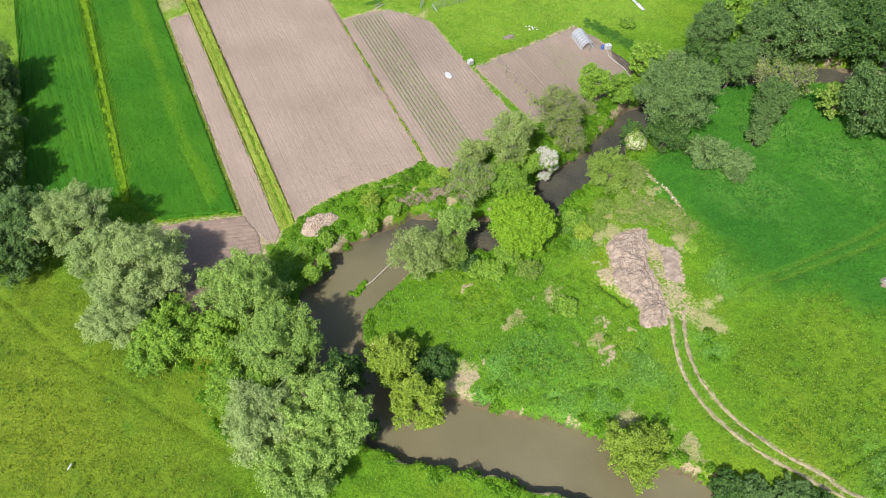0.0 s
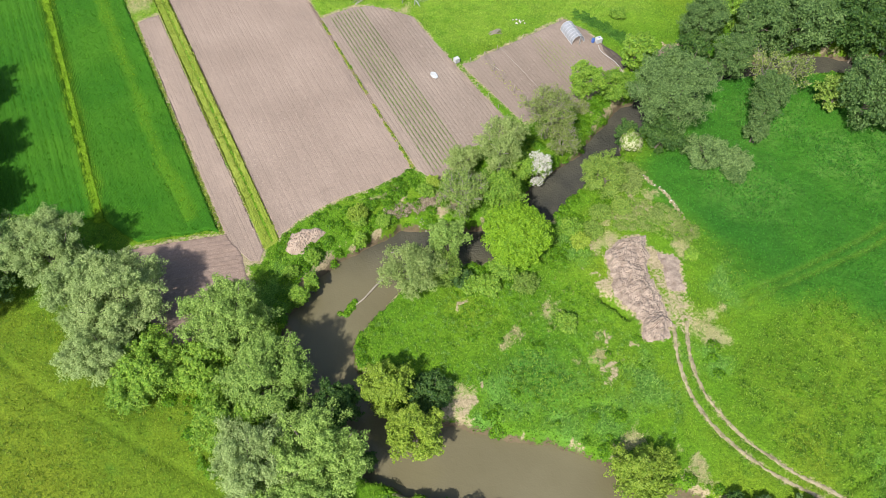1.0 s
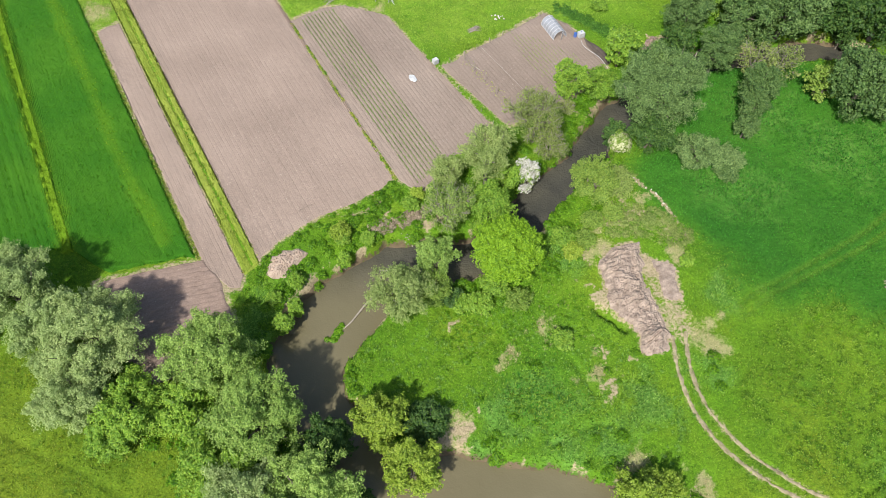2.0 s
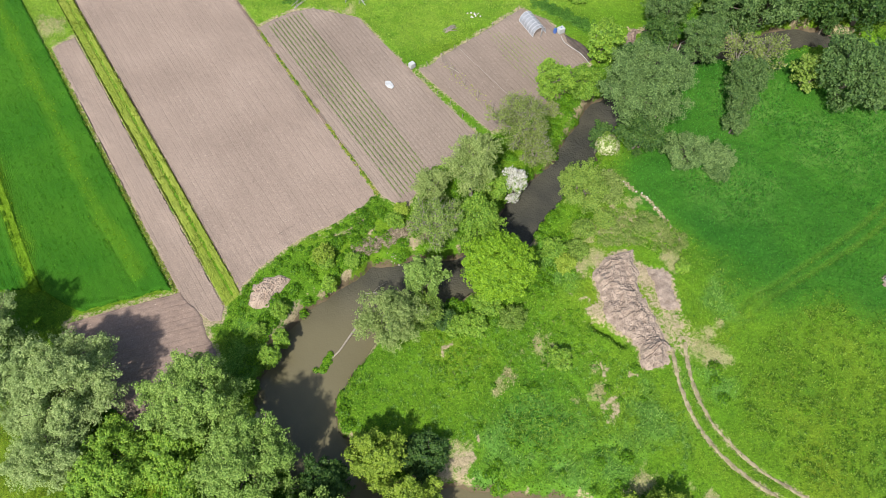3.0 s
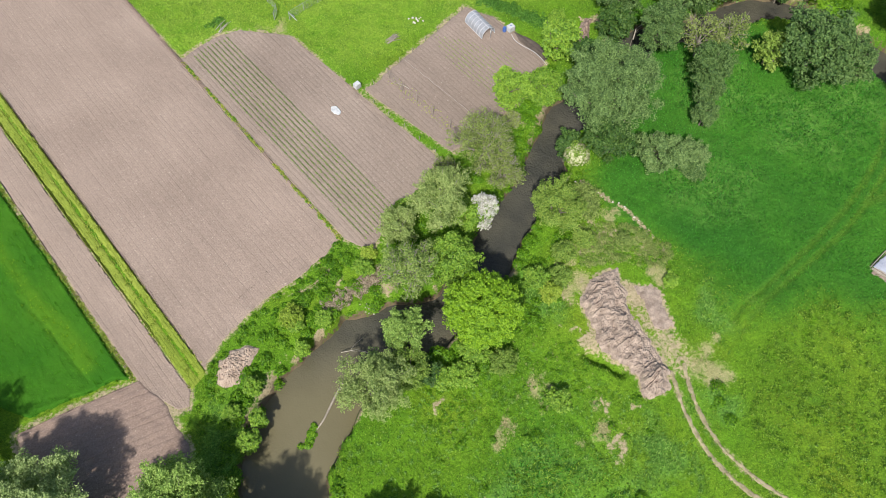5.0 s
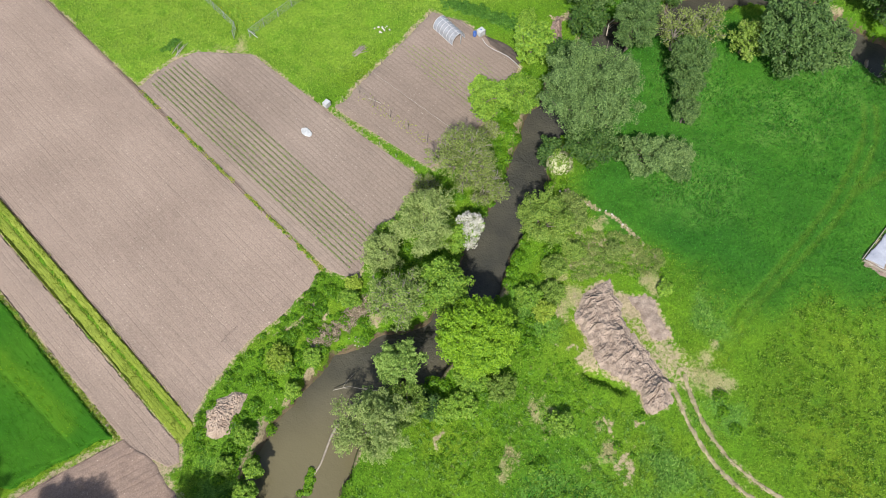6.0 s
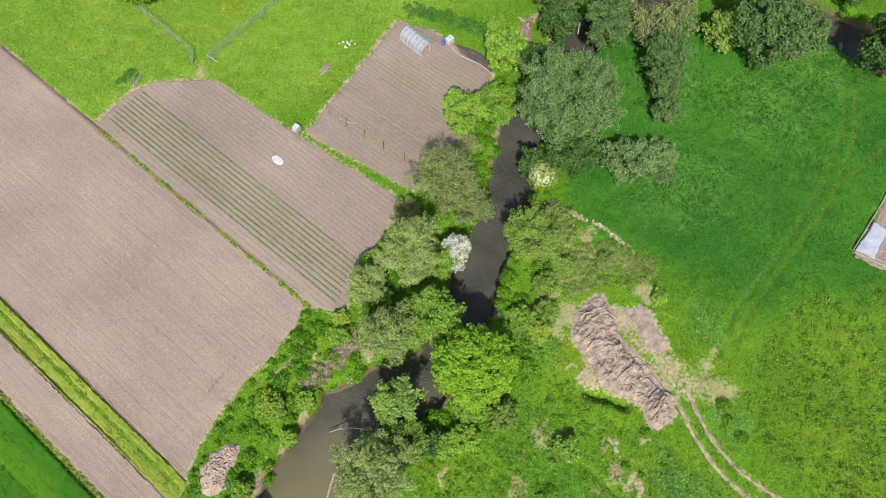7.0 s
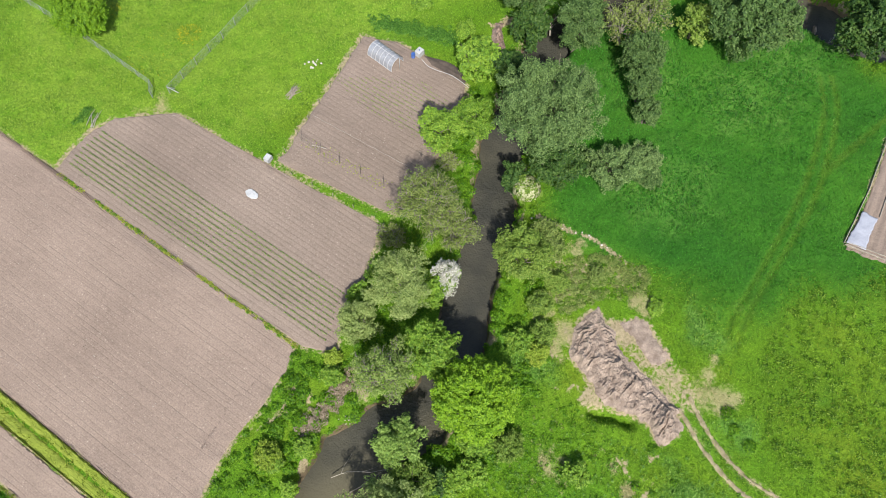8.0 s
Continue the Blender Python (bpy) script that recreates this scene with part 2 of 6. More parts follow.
FIELD = Vector((17.4, -37.3)).normalized()      # the way in which the plots run down to the river
M = {
    "ground": ground_material(),
    "water": water_material(),
    "soil": soil("pale_tilled_soil", (0.165, 0.125, 0.098), (0.252, 0.194, 0.157), (0.310, 0.241, 0.196), FIELD, 0.47, 0.13),
    "soil_rows": soil("ridged_soil", (0.135, 0.10, 0.078), (0.225, 0.177, 0.144), (0.280, 0.223, 0.182), FIELD, 0.55, 0.10),
    "soil_garden": soil("garden_soil", (0.13, 0.098, 0.076), (0.22, 0.173, 0.139), (0.275, 0.218, 0.178), FIELD, 0.55, 0.10),
    "soil_dark": soil("dark_plot_soil", (0.115, 0.082, 0.063), (0.212, 0.153, 0.122), (0.285, 0.215, 0.176), (1, 0.15), 0.6, 0.22),
    "crop": foliage("cereal_crop", (0.040, 0.164, 0.008), (0.076, 0.259, 0.011), (0.126, 0.328, 0.018), 0.08, 0.45, vary=0.85),
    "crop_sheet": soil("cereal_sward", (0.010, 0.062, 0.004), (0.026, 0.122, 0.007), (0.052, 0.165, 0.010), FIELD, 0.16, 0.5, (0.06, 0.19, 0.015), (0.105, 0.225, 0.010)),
    "pale_crop": foliage("yellowish_crop", (0.100, 0.220, 0.008), (0.190, 0.340, 0.014), (0.280, 0.420, 0.026), 0.08, 0.45),
    "baulk_sheet": soil("baulk_sward", (0.085, 0.190, 0.008), (0.125, 0.255, 0.011), (0.185, 0.315, 0.018), FIELD, 0.3, 0.2, (0.24, 0.34, 0.04)),
    "strip_sheet": soil("strip_sward", (0.07, 0.12, 0.010), (0.16, 0.23, 0.025), (0.27, 0.32, 0.055), FIELD, 0.3, 0.5, (0.36, 0.38, 0.12)),
    "strip": foliage("strip_grass", (0.192, 0.256, 0.032), (0.320, 0.384, 0.064), (0.432, 0.464, 0.112), 0.5, 0.5, vary=0.85),
    "grass": foliage("meadow_grass", (0.036, 0.110, 0.008), (0.130, 0.270, 0.020), (0.280, 0.420, 0.050), 0.12, 0.45, vary=0.85),
    "pasture": foliage("pasture_grass", (0.050, 0.105, 0.008), (0.165, 0.250, 0.020), (0.340, 0.385, 0.045), 0.12, 0.45, vary=0.85),
    # emerald: blades whose deeper green mostly stands for cloud shade
    "emerald": foliage("emerald_grass", (0.014, 0.085, 0.008), (0.040, 0.200, 0.015), (0.092, 0.330, 0.034), 0.12, 0.45, vary=0.85),
    "weeds": foliage("bank_weeds", (0.055, 0.159, 0.008), (0.116, 0.276, 0.011), (0.193, 0.360, 0.018), 0.3, 0.4, vary=0.85),
    "hay": foliage("pale_meadow_grass", (0.080, 0.190, 0.018), (0.205, 0.350, 0.042), (0.350, 0.480, 0.085), 0.2, 0.45, vary=0.85),
    "pressed": foliage("pressed_grass_blades", (0.060, 0.190, 0.014), (0.110, 0.275, 0.024), (0.185, 0.360, 0.050), 0.3, 0.3),
    "lush": foliage("lush_grass", (0.065, 0.175, 0.024), (0.150, 0.315, 0.052), (0.250, 0.410, 0.090), 0.2, 0.45, vary=0.85),
    "twig": plain("pale_twigs", ((0.17, 0.15, 0.12), (0.30, 0.27, 0.225)), 3.0, 0.9, 0, 0.6, 0.03, 22),
    "lime": foliage("lime_green_leaves", (0.095, 0.215, 0.011), (0.170, 0.330, 0.014), (0.255, 0.425, 0.024), 0.6),
    "bright": foliage("bright_green_leaves", (0.093, 0.199, 0.022), (0.166, 0.317, 0.030), (0.261, 0.398, 0.048), 0.6),
    "grey": foliage("grey_green_leaves", (0.148, 0.222, 0.061), (0.255, 0.343, 0.102), (0.388, 0.451, 0.162), 0.6, vary=0.62),
    "sparse": foliage("thin_olive_leaves", (0.134, 0.218, 0.049), (0.230, 0.327, 0.079), (0.334, 0.426, 0.124), 0.6),
    "brown": foliage("brown_olive_leaves", (0.120, 0.165, 0.042), (0.200, 0.260, 0.068), (0.290, 0.360, 0.105), 0.6),
    "willowd": foliage("dark_willow_leaves", (0.048, 0.112, 0.030), (0.096, 0.176, 0.046), (0.160, 0.255, 0.076), 0.6),
    "willowm": foliage("grey_green_willow_leaves", (0.070, 0.142, 0.042), (0.132, 0.220, 0.066), (0.210, 0.315, 0.106), 0.6),
    "willow": foliage("silvery_willow_leaves", (0.146, 0.227, 0.068), (0.261, 0.358, 0.123), (0.400, 0.488, 0.205), 0.6, vary=0.62),
    "willowg": foliage("green_willow_leaves", (0.113, 0.209, 0.040), (0.212, 0.342, 0.066), (0.331, 0.463, 0.117), 0.6),
    "dark": foliage("dark_green_leaves", (0.024, 0.074, 0.016), (0.053, 0.122, 0.022), (0.096, 0.172, 0.034), 0.6),
    "olive": foliage("olive_leaves", (0.091, 0.177, 0.026), (0.169, 0.278, 0.039), (0.253, 0.354, 0.068), 0.6),
    "oliveb": foliage("bright_olive_leaves", (0.127, 0.213, 0.020), (0.221, 0.333, 0.031), (0.324, 0.416, 0.057), 0.6),
    "comfrey": foliage("comfrey_leaves", (0.035, 0.120, 0.014), (0.075, 0.200, 0.022), (0.130, 0.280, 0.040), 0.6),
    "bramble": foliage("dead_bramble_stalks", (0.150, 0.120, 0.080), (0.250, 0.205, 0.140), (0.380, 0.320, 0.230), 0.6, 0.1),
    "scrub": foliage("low_scrub_leaves", (0.107, 0.164, 0.038), (0.168, 0.254, 0.054), (0.247, 0.319, 0.087), 0.6),
    "blossom": foliage("white_blossom", (0.323, 0.340, 0.264), (0.442, 0.451, 0.396), (0.561, 0.561, 0.528), 2.0, 0.2),
    "cream": foliage("cream_blossom", (0.30, 0.34, 0.14), (0.44, 0.46, 0.26), (0.56, 0.56, 0.38), 2.0, 0.2),
    "yellow": foliage("yellow_flowers", (0.42, 0.33, 0.01), (0.55, 0.44, 0.01), (0.65, 0.55, 0.03), 2.0, 0.2),
    "dry_grass": foliage("dry_grass_blades", (0.220, 0.215, 0.090), (0.374, 0.333, 0.165), (0.527, 0.451, 0.281), 0.3, 0.25),
    "rowcrop": foliage("young_plant_leaves", (0.070, 0.135, 0.030), (0.135, 0.225, 0.045), (0.210, 0.310, 0.075), 0.6, 0.25),
    "rut": plain("sandy_rut_earth", ((0.17, 0.145, 0.075), (0.38, 0.325, 0.205)), 1.6, 0.95, 0, 0.7, 0.04, 14),
    "rubble": plain("reddish_bank_earth", ((0.13, 0.085, 0.062), (0.34, 0.25, 0.20)), 2.2, 0.95, 0, 0.9, 0.08, 11),
    "clod": plain("damp_clods", ((0.115, 0.086, 0.067), (0.200, 0.155, 0.125)), 1.5, 0.95, 0, 0.8, 0.06, 12),
    "dark_earth": plain("moist_dark_soil", ((0.06, 0.047, 0.038), (0.11, 0.086, 0.068)), 1.5, 0.95, 0, 0.8, 0.06, 12),
    "white_stone": plain("whitish_stone", ((0.40, 0.37, 0.32), (0.56, 0.53, 0.48)), 5.0, 0.85, 0, 0.4, 0.02, 25),
    "pale_wood": plain("bleached_wood", ((0.24, 0.21, 0.17), (0.38, 0.35, 0.29)), 3.0, 0.85, 0, 0.5, 0.01, 30),
    "bark": plain("grey_brown_bark", ((0.10, 0.085, 0.065), (0.20, 0.17, 0.135)), 3.0, 0.9, 0, 0.6, 0.03, 22),
    "wood": plain("weathered_wood", ((0.20, 0.17, 0.135), (0.36, 0.32, 0.26)), 4.0, 0.85, 0, 0.4, 0.01, 40),
    "steel": plain("galvanised_steel", ((0.26, 0.28, 0.29), (0.38, 0.40, 0.41)), 3.0, 0.55, 0.4, 0.1, 0.002, 60),
    "white": plain("white_plastic", ((0.40, 0.41, 0.41), (0.54, 0.55, 0.55)), 1.5, 0.45, 0, 0.15, 0.01, 20),
    "sheet": plain("pale_fleece", ((0.28, 0.30, 0.36), (0.38, 0.40, 0.46)), 0.9, 0.8, 0, 0.5, 0.03, 12),
    "blue": plain("blue_plastic", ((0.03, 0.08, 0.28), (0.05, 0.13, 0.38)), 2.0, 0.4, 0, 0.1, 0.01, 20),
    "stone": plain("pale_stone", ((0.28, 0.25, 0.21), (0.45, 0.42, 0.37)), 5.0, 0.9, 0, 0.5, 0.02, 30),
    "straw": plain("dead_reed_heap", ((0.29, 0.215, 0.165), (0.44, 0.35, 0.275)), 1.6, 0.95, 0, 0.9, 0.08, 16),
    "clay": plain("dug_clay", ((0.180, 0.135, 0.105), (0.400, 0.320, 0.255)), 1.4, 0.95, 0, 0.9, 0.08, 9),
}


def film_material():
    m, n, l, b = nodes_of("greenhouse_film")
    b.inputs["Base Color"].default_value = (0.42, 0.45, 0.50, 1)
    b.inputs["Roughness"].default_value = 0.3
    t = n.new("ShaderNodeBsdfTransparent")
    t.inputs["Color"].default_value = (0.9, 0.92, 0.95, 1)
    s = n.new("ShaderNodeMixShader")
    l.new(ramp(n, l, noise_node(n, l, 3.0, 3), [(0.3, (0.42,)), (0.7, (0.64,))]), s.inputs[0])
    l.new(t.outputs[0], s.inputs[1])
    l.new(b.outputs[0], s.inputs[2])
    l.new(s.outputs[0], n["Material Output"].inputs["Surface"])
    return m


M["film"] = film_material()

# ------------------------------------------------------------------ geometry helpers
rng = np.random.default_rng(7)


def mesh_np(name, verts, faces, material, smooth=False):
    """A mesh from arrays: faces all have the same number of corners."""
    verts, faces = np.asarray(verts, np.float32), np.asarray(faces, np.int32)
    me = bpy.data.meshes.new(name)
    me.vertices.add(len(verts))
    me.vertices.foreach_set("co", verts.ravel())
    me.loops.add(faces.size)
    me.loops.foreach_set("vertex_index", faces.ravel())
    me.polygons.add(len(faces))
    me.polygons.foreach_set("loop_start", np.arange(0, faces.size, faces.shape[1], dtype=np.int32))
    me.polygons.foreach_set("use_smooth", np.full(len(faces), smooth))
    me.materials.append(M[material])
    me.update(calc_edges=True)
    return me


def part(name, data, parent, label=""):
    ob = new(name, data)
    ob.parent = parent
    return tagged(ob, label)


def thing(name, x, y, z, label, category, group="", turn=0.0):
    ob = new(name)
    ob.matrix_basis = pose(x, y, z, 0, 0, turn)
    return tagged(ob, label, category, group)


TABLE = np.random.default_rng(3).random((256, 256))


def value_noise(x, y):
    xi, yi = np.floor(x).astype(int), np.floor(y).astype(int)
    fx, fy = x - xi, y - yi
    fx, fy = fx * fx * (3 - 2 * fx), fy * fy * (3 - 2 * fy)
    a, b = TABLE[xi % 256, yi % 256], TABLE[(xi + 1) % 256, yi % 256]
    c, d = TABLE[xi % 256, (yi + 1) % 256], TABLE[(xi + 1) % 256, (yi + 1) % 256]
    return (a * (1 - fx) + b * fx) * (1 - fy) + (c * (1 - fx) + d * fx) * fy


def fbm(x, y, scale, octaves=3):
    s, amp, tot = 0.0, 1.0, 0.0
    for o in range(octaves):
        s = s + amp * value_noise(x * scale * 2 ** o + 17.3 * o, y * scale * 2 ** o + 5.1 * o)
        tot += amp
        amp *= 0.5
    return s / tot


def smooth(lo, hi, v):
    t = np.clip((v - lo) / (hi - lo), 0, 1)
    return t * t * (3 - 2 * t)


def spline(points, per=8):
    """A smooth line through points of any dimension."""
    p = np.array(points, float)
    p = np.vstack([2 * p[0] - p[1], p, 2 * p[-1] - p[-2]])
    out = []
    for i in range(1, len(p) - 2):
        for t in np.arange(per) / per:
            out.append(0.5 * (2 * p[i] + (p[i + 1] - p[i - 1]) * t + (2 * p[i - 1] - 5 * p[i] + 4 * p[i + 1] - p[i + 2]) * t * t
                              + (3 * p[i] - p[i - 1] - 3 * p[i + 1] + p[i + 2]) * t ** 3))
    return np.array(out + [p[-2]])


def line_distance(x, y, line):
    """Distance to a polyline, and the place along it as a fractional index."""
    best, where = np.full(x.shape, 1e9), np.zeros(x.shape)
    for i in range(len(line) - 1):
        ax, ay, bx, by = line[i][0], line[i][1], line[i + 1][0], line[i + 1][1]
        dx, dy = bx - ax, by - ay
        t = np.clip(((x - ax) * dx + (y - ay) * dy) / (dx * dx + dy * dy + 1e-9), 0, 1)
        d = np.hypot(x - ax - t * dx, y - ay - t * dy)
        near = d < best
        best[near], where[near] = d[near], (i + t)[near]
    return best, where


def inside(x, y, poly):
    r = np.zeros(x.shape, bool)
    for (ax, ay), (bx, by) in zip(poly, poly[1:] + poly[:1]):
        if ay != by:
            r ^= ((ay > y) != (by > y)) & (x < (bx - ax) * (y - ay) / (by - ay) + ax)
    return r


def poly_distance(x, y, poly):
    d, _ = line_distance(x, y, poly + poly[:1])
    return np.where(inside(x, y, poly), d, -d)


# ------------------------------------------------------------------ plan
WATER = -2.0
# river: x, y, half width of the water
RIVER = spline([(70, -6, 3.6), (45, 10, 3.6), (26, 22.5, 3.5), (18.5, 26.5, 3.7), (9.5, 28.9, 3.6), (4.5, 30.0, 3.7), (-0.2, 31.2, 3.5), (-4.4, 32.6, 3.3),
                (-7.6, 36.0, 2.8), (-9.9, 41.2, 2.9), (-10.9, 45.8, 4.0), (-8.6, 49.8, 4.4), (-5.2, 53.6, 4.0), (-1.2, 56.6, 3.1), (3.6, 57.2, 3.0),
                (7.2, 57.4, 2.8), (10.8, 59.2, 2.6), (13.8, 62.2, 2.5), (17.2, 65.5, 2.4), (20.9, 69.0, 2.3), (24.1, 71.8, 2.2), (27.2, 75.8, 2.5),
                (31.2, 79.8, 2.6), (37.4, 83.6, 2.8), (42.4, 88.2, 2.8), (47.8, 90.0, 2.6), (54.0, 89.6, 2.4), (62.0, 91.0, 2.4), (69.0, 88.5, 2.4),
                (74.5, 79.0, 2.8), (77.6, 71.3, 3.4), (86, 66, 3.2), (120, 62, 3.2)], 6)
BIG_FIELD = [(-16.5, 57.6), (-14.8, 60.0), (-9.7, 63.9), (-5.9, 65.3), (-2.4, 67.3), (-0.55, 69.4), (-14.8, 101.1), (-28.6, 131.2), (-50.5, 131.0)]
STRIP_SOIL = [(-21.3, 56.0), (-19.4, 54.2), (-18.3, 54.2), (-18.0, 56.0), (-39.2, 101.5), (-41.9, 99.0), (-23.2, 58.6)]
GRASS_STRIP = [(-18.1, 56.0), (-16.4, 57.6), (-50.6, 131.5), (-53.0, 131.5)]
ROW_FIELD = [(-14.75, 100.4), (-10.2, 103.1), (-6.7, 103.7), (-3.2, 102.3), (-0.3, 101.0), (6.4, 88.6), (13.2, 76.6), (10.2, 73.7), (5.1, 69.5), (2.5, 66.4), (0.1, 68.7)]
GARDEN = [(23.5, 100.6), (26.6, 97.8), (28.8, 93.3), (30.6, 87.5), (25.5, 82.7), (21.0, 79.8), (14.9, 76.9), (7.0, 89.3)]
DARK_PLOT = [(-34.4, 56.2), (-22.9, 58.8), (-20.7, 55.9), (-18.7, 50.6), (-19.0, 47.0), (-26.1, 43.5), (-33.6, 50.5)]
CROP_EAST = [(-23.6, 58.9), (-32.9, 57.2), (-37.6, 60.6), (-68.0, 131.0), (-57.2, 131.0), (-45.2, 104.8)]
CROP_WEST = [(-38.3, 60.6), (-51.0, 62.0), (-61.5, 88.0), (-79.0, 131.0), (-68.8, 131.0)]
BED = [(59.3, 51.9), (54.9, 50.0), (57.3, 46.3), (64.0, 38.0), (78.0, 47.0), (69.0, 57.4)]
HEAP = [(26.7, 57.6), (27.6, 57.2), (27.3, 55.7), (27.4, 54.2), (26.9, 53.1), (27.1, 51.4), (27.5, 49.8), (28.2, 46.6), (28.4, 45.2), (27.8, 44.0), (26.9, 43.2), (24.7, 43.3), (24.5, 44.0), (24.7, 45.1), (23.9, 47.1), (23.2, 48.0), (22.6, 49.4), (22.4, 51.0), (22.4, 52.5), (22.1, 54.5), (22.6, 55.4), (23.6, 56.3), (24.9, 57.2)]
FLAT_DIRT = [(28.8, 55.0), (30.4, 54.5), (31.2, 53.1), (31.0, 52.1), (30.8, 50.2), (30.7, 49.4), (29.3, 49.3), (28.6, 49.9), (28.6, 51.9), (28.8, 53.8)]
APRON = [(27.3, 56.0), (28.8, 55.0), (28.7, 50.0), (29.3, 49.3), (30.7, 49.4), (31.2, 47.5), (31.0, 45.0), (28.8, 44.0), (28.2, 46.6), (27.2, 51.0)]
GAP = [(27.4, 56.2), (28.9, 55.2), (28.8, 50.0), (27.8, 49.3), (27.0, 52.5)]
SPUR = [(23.4, 47.4), (22.6, 48.4), (20.6, 49.6), (20.2, 50.6), (22.1, 51.6), (22.2, 54.6), (24.0, 50.0)]
SOILS = [BIG_FIELD, STRIP_SOIL, ROW_FIELD, GARDEN, DARK_PLOT, BED]
CROPS = [CROP_EAST, CROP_WEST]
RUT_A = spline([(29.0, 50.5), (28.8, 47.0), (28.3, 44.0), (28.0, 40.8), (28.4, 36.6), (30.2, 32.6), (33.4, 29.0), (36.8, 26.7), (41.5, 23.8), (60, 14)], 5)
RUT_B = spline([(30.4, 50.0), (30.4, 47.0), (29.8, 44.5), (29.4, 41.3), (29.8, 37.2), (32.0, 32.7), (36.1, 28.6), (40.0, 26.1), (43.1, 23.9), (61, 15.5)], 5)
FAINT_A = spline([(33.0, 45.4), (36.1, 47.6), (39.7, 49.9), (44.2, 51.8), (53.0, 55.9), (58.4, 58.9), (65.0, 63.7), (68.3, 67.9)], 5)
FAINT_B = spline([(34.3, 45.0), (37.9, 47.5), (41.2, 49.4), (45.0, 51.0), (54.3, 54.9), (59.5, 57.9), (66.2, 62.8), (69.6, 67.2)], 5)
FAINT_C = spline([(59.0, 57.6), (64.2, 58.4), (69.9, 59.3), (76.0, 60.0)], 5)
MEADOW_PATH = spline([(-62, 55), (-46.2, 44.3), (-41.3, 40.4), (-36.2, 37.1), (-31.6, 34.9), (-27.0, 32.1), (-23.2, 30.1), (-18.9, 27.5)], 5)
DITCH = spline([(41.4, 26.4), (43.7, 27.5), (47.0, 29.0), (54.0, 32.4)], 5)
FOLD = spline([(12.8, 34.7), (13.7, 34.3), (14.8, 34.7), (16.3, 35.5), (18.4, 35.9), (19.8, 35.7)], 4)
FURROW = spline([(17.0, 43.3), (17.6, 41.8), (18.2, 40.3), (18.8, 38.9)], 4)
SPINE = spline([(26.8, 57.6), (25.9, 54.5), (26.7, 51.0), (27.2, 47.6), (27.6, 45.8), (27.1, 43.2)], 5)
CROP_BAND = spline([(-61.0, 131.0), (-43.0, 92.6), (-38.6, 83.0), (-35.3, 75.7), (-32.1, 69.5), (-27.5, 61.5)], 4)
TRAMLINE = spline([(-34.3, 71.2), (-31.5, 66.9), (-29.1, 62.5), (-27.5, 59.6)], 4)
RIDGE = spline([(28.3, 69.3), (30.0, 66.2), (32.1, 63.0), (33.8, 57.3)], 5)
# worn spots: x, y, radius
BARE = [(21.6, 52.0, 0.8), (6.1, 48.0, 0.9), (19.3, 39.9, 1.0), (3.8, 35.6, 1.4), (26.5, 27.7, 1.0), (27.6, 61.8, 1.5), (21.0, 43.1, 0.9), (18.6, 53.7, 0.6),
        (26.0, 64.0, 1.1), (2.8, 62.6, 1.5), (-4.5, 64.6, 1.0), (-2.6, 65.8, 1.2), (-6.5, 63.3, 0.6), (4.8, 36.2, 0.9), (20.6, 40.6, 0.6), (22.0, 41.8, 0.5), (26.6, 27.5, 0.7), (22.0, 56.6, 0.8), (20.3, 51.8, 0.6), (25.9, 60.1, 0.7), (28.1, 53.6, 0.7), (28.2, 52.2, 0.7), (28.2, 50.8, 0.7), (27.0, 97.6, 1.6), (22.8, 79.4, 1.5), (29.8, 85.6, 1.4), (13.0, 75.4, 1.0),
        (7.0, 38.0, 0.7), (14.0, 30.8, 0.7), (10.0, 31.8, 0.7), (17.2, 29.6, 0.8), (29.6, 26.0, 0.9), (37.2, 91.4, 1.3), (40.0, 93.5, 1.1)]
STRAW = [(32.4, 43.9, 1.8), (31.0, 44.9, 1.5), (33.6, 43.2, 1.0), (30.2, 47.4, 1.1), (33.0, 46.2, 0.9), (34.4, 47.2, 0.6), (29.4, 48.8, 0.8)]
DRY = [(27.5, 60.5, 2.4), (23.5, 60.0, 1.4), (9.5, 44.2, 1.2), (19.0, 42.0, 1.5), (4.5, 36.5, 1.6), (-2.6, 65.8, 1.4), (-5.0, 64.3, 1.0), (27.8, 52.8, 1.6), (31.5, 57.0, 2.2), (22.5, 57.0, 2.0), (11.0, 44.6, 1.6),
       (22.0, 31.5, 1.8), (27.5, 29.5, 1.6), (14.5, 46.5, 1.4), (3.0, 63.0, 1.2), (-43.0, 103.0, 3.0), (30.0, 64.0, 1.5), (-2.0, 102.5, 2.4)]
LUSH = [(13.5, 38.5, 3.5), (10.0, 38.0, 3.0), (15.0, 33.0, 2.6), (23.6, 38.0, 3.0), (20.0, 34.5, 2.4), (6.7, 33.6, 1.6), (46.0, 26.0, 3.0), (50.0, 28.0, 3.0), (31.0, 40.0, 1.6), (36.0, 50.0, 2.0), (18.0, 57.0, 3.0), (42.5, 65.0, 5.0), (50.0, 78.0, 5.0),
        (-14.5, 51.0, 4.0), (58.0, 70.0, 5.0), (66.0, 72.0, 5.0)]


def river_shape(x, y):
    d, where = line_distance(x, y, RIVER)
    half = np.interp(where, np.arange(len(RIVER)), RIVER[:, 2])
    return d - half + (fbm(x, y, 0.55, 3) - 0.5) * 1.5 + (fbm(x, y, 0.16, 2) - 0.5) * 1.0


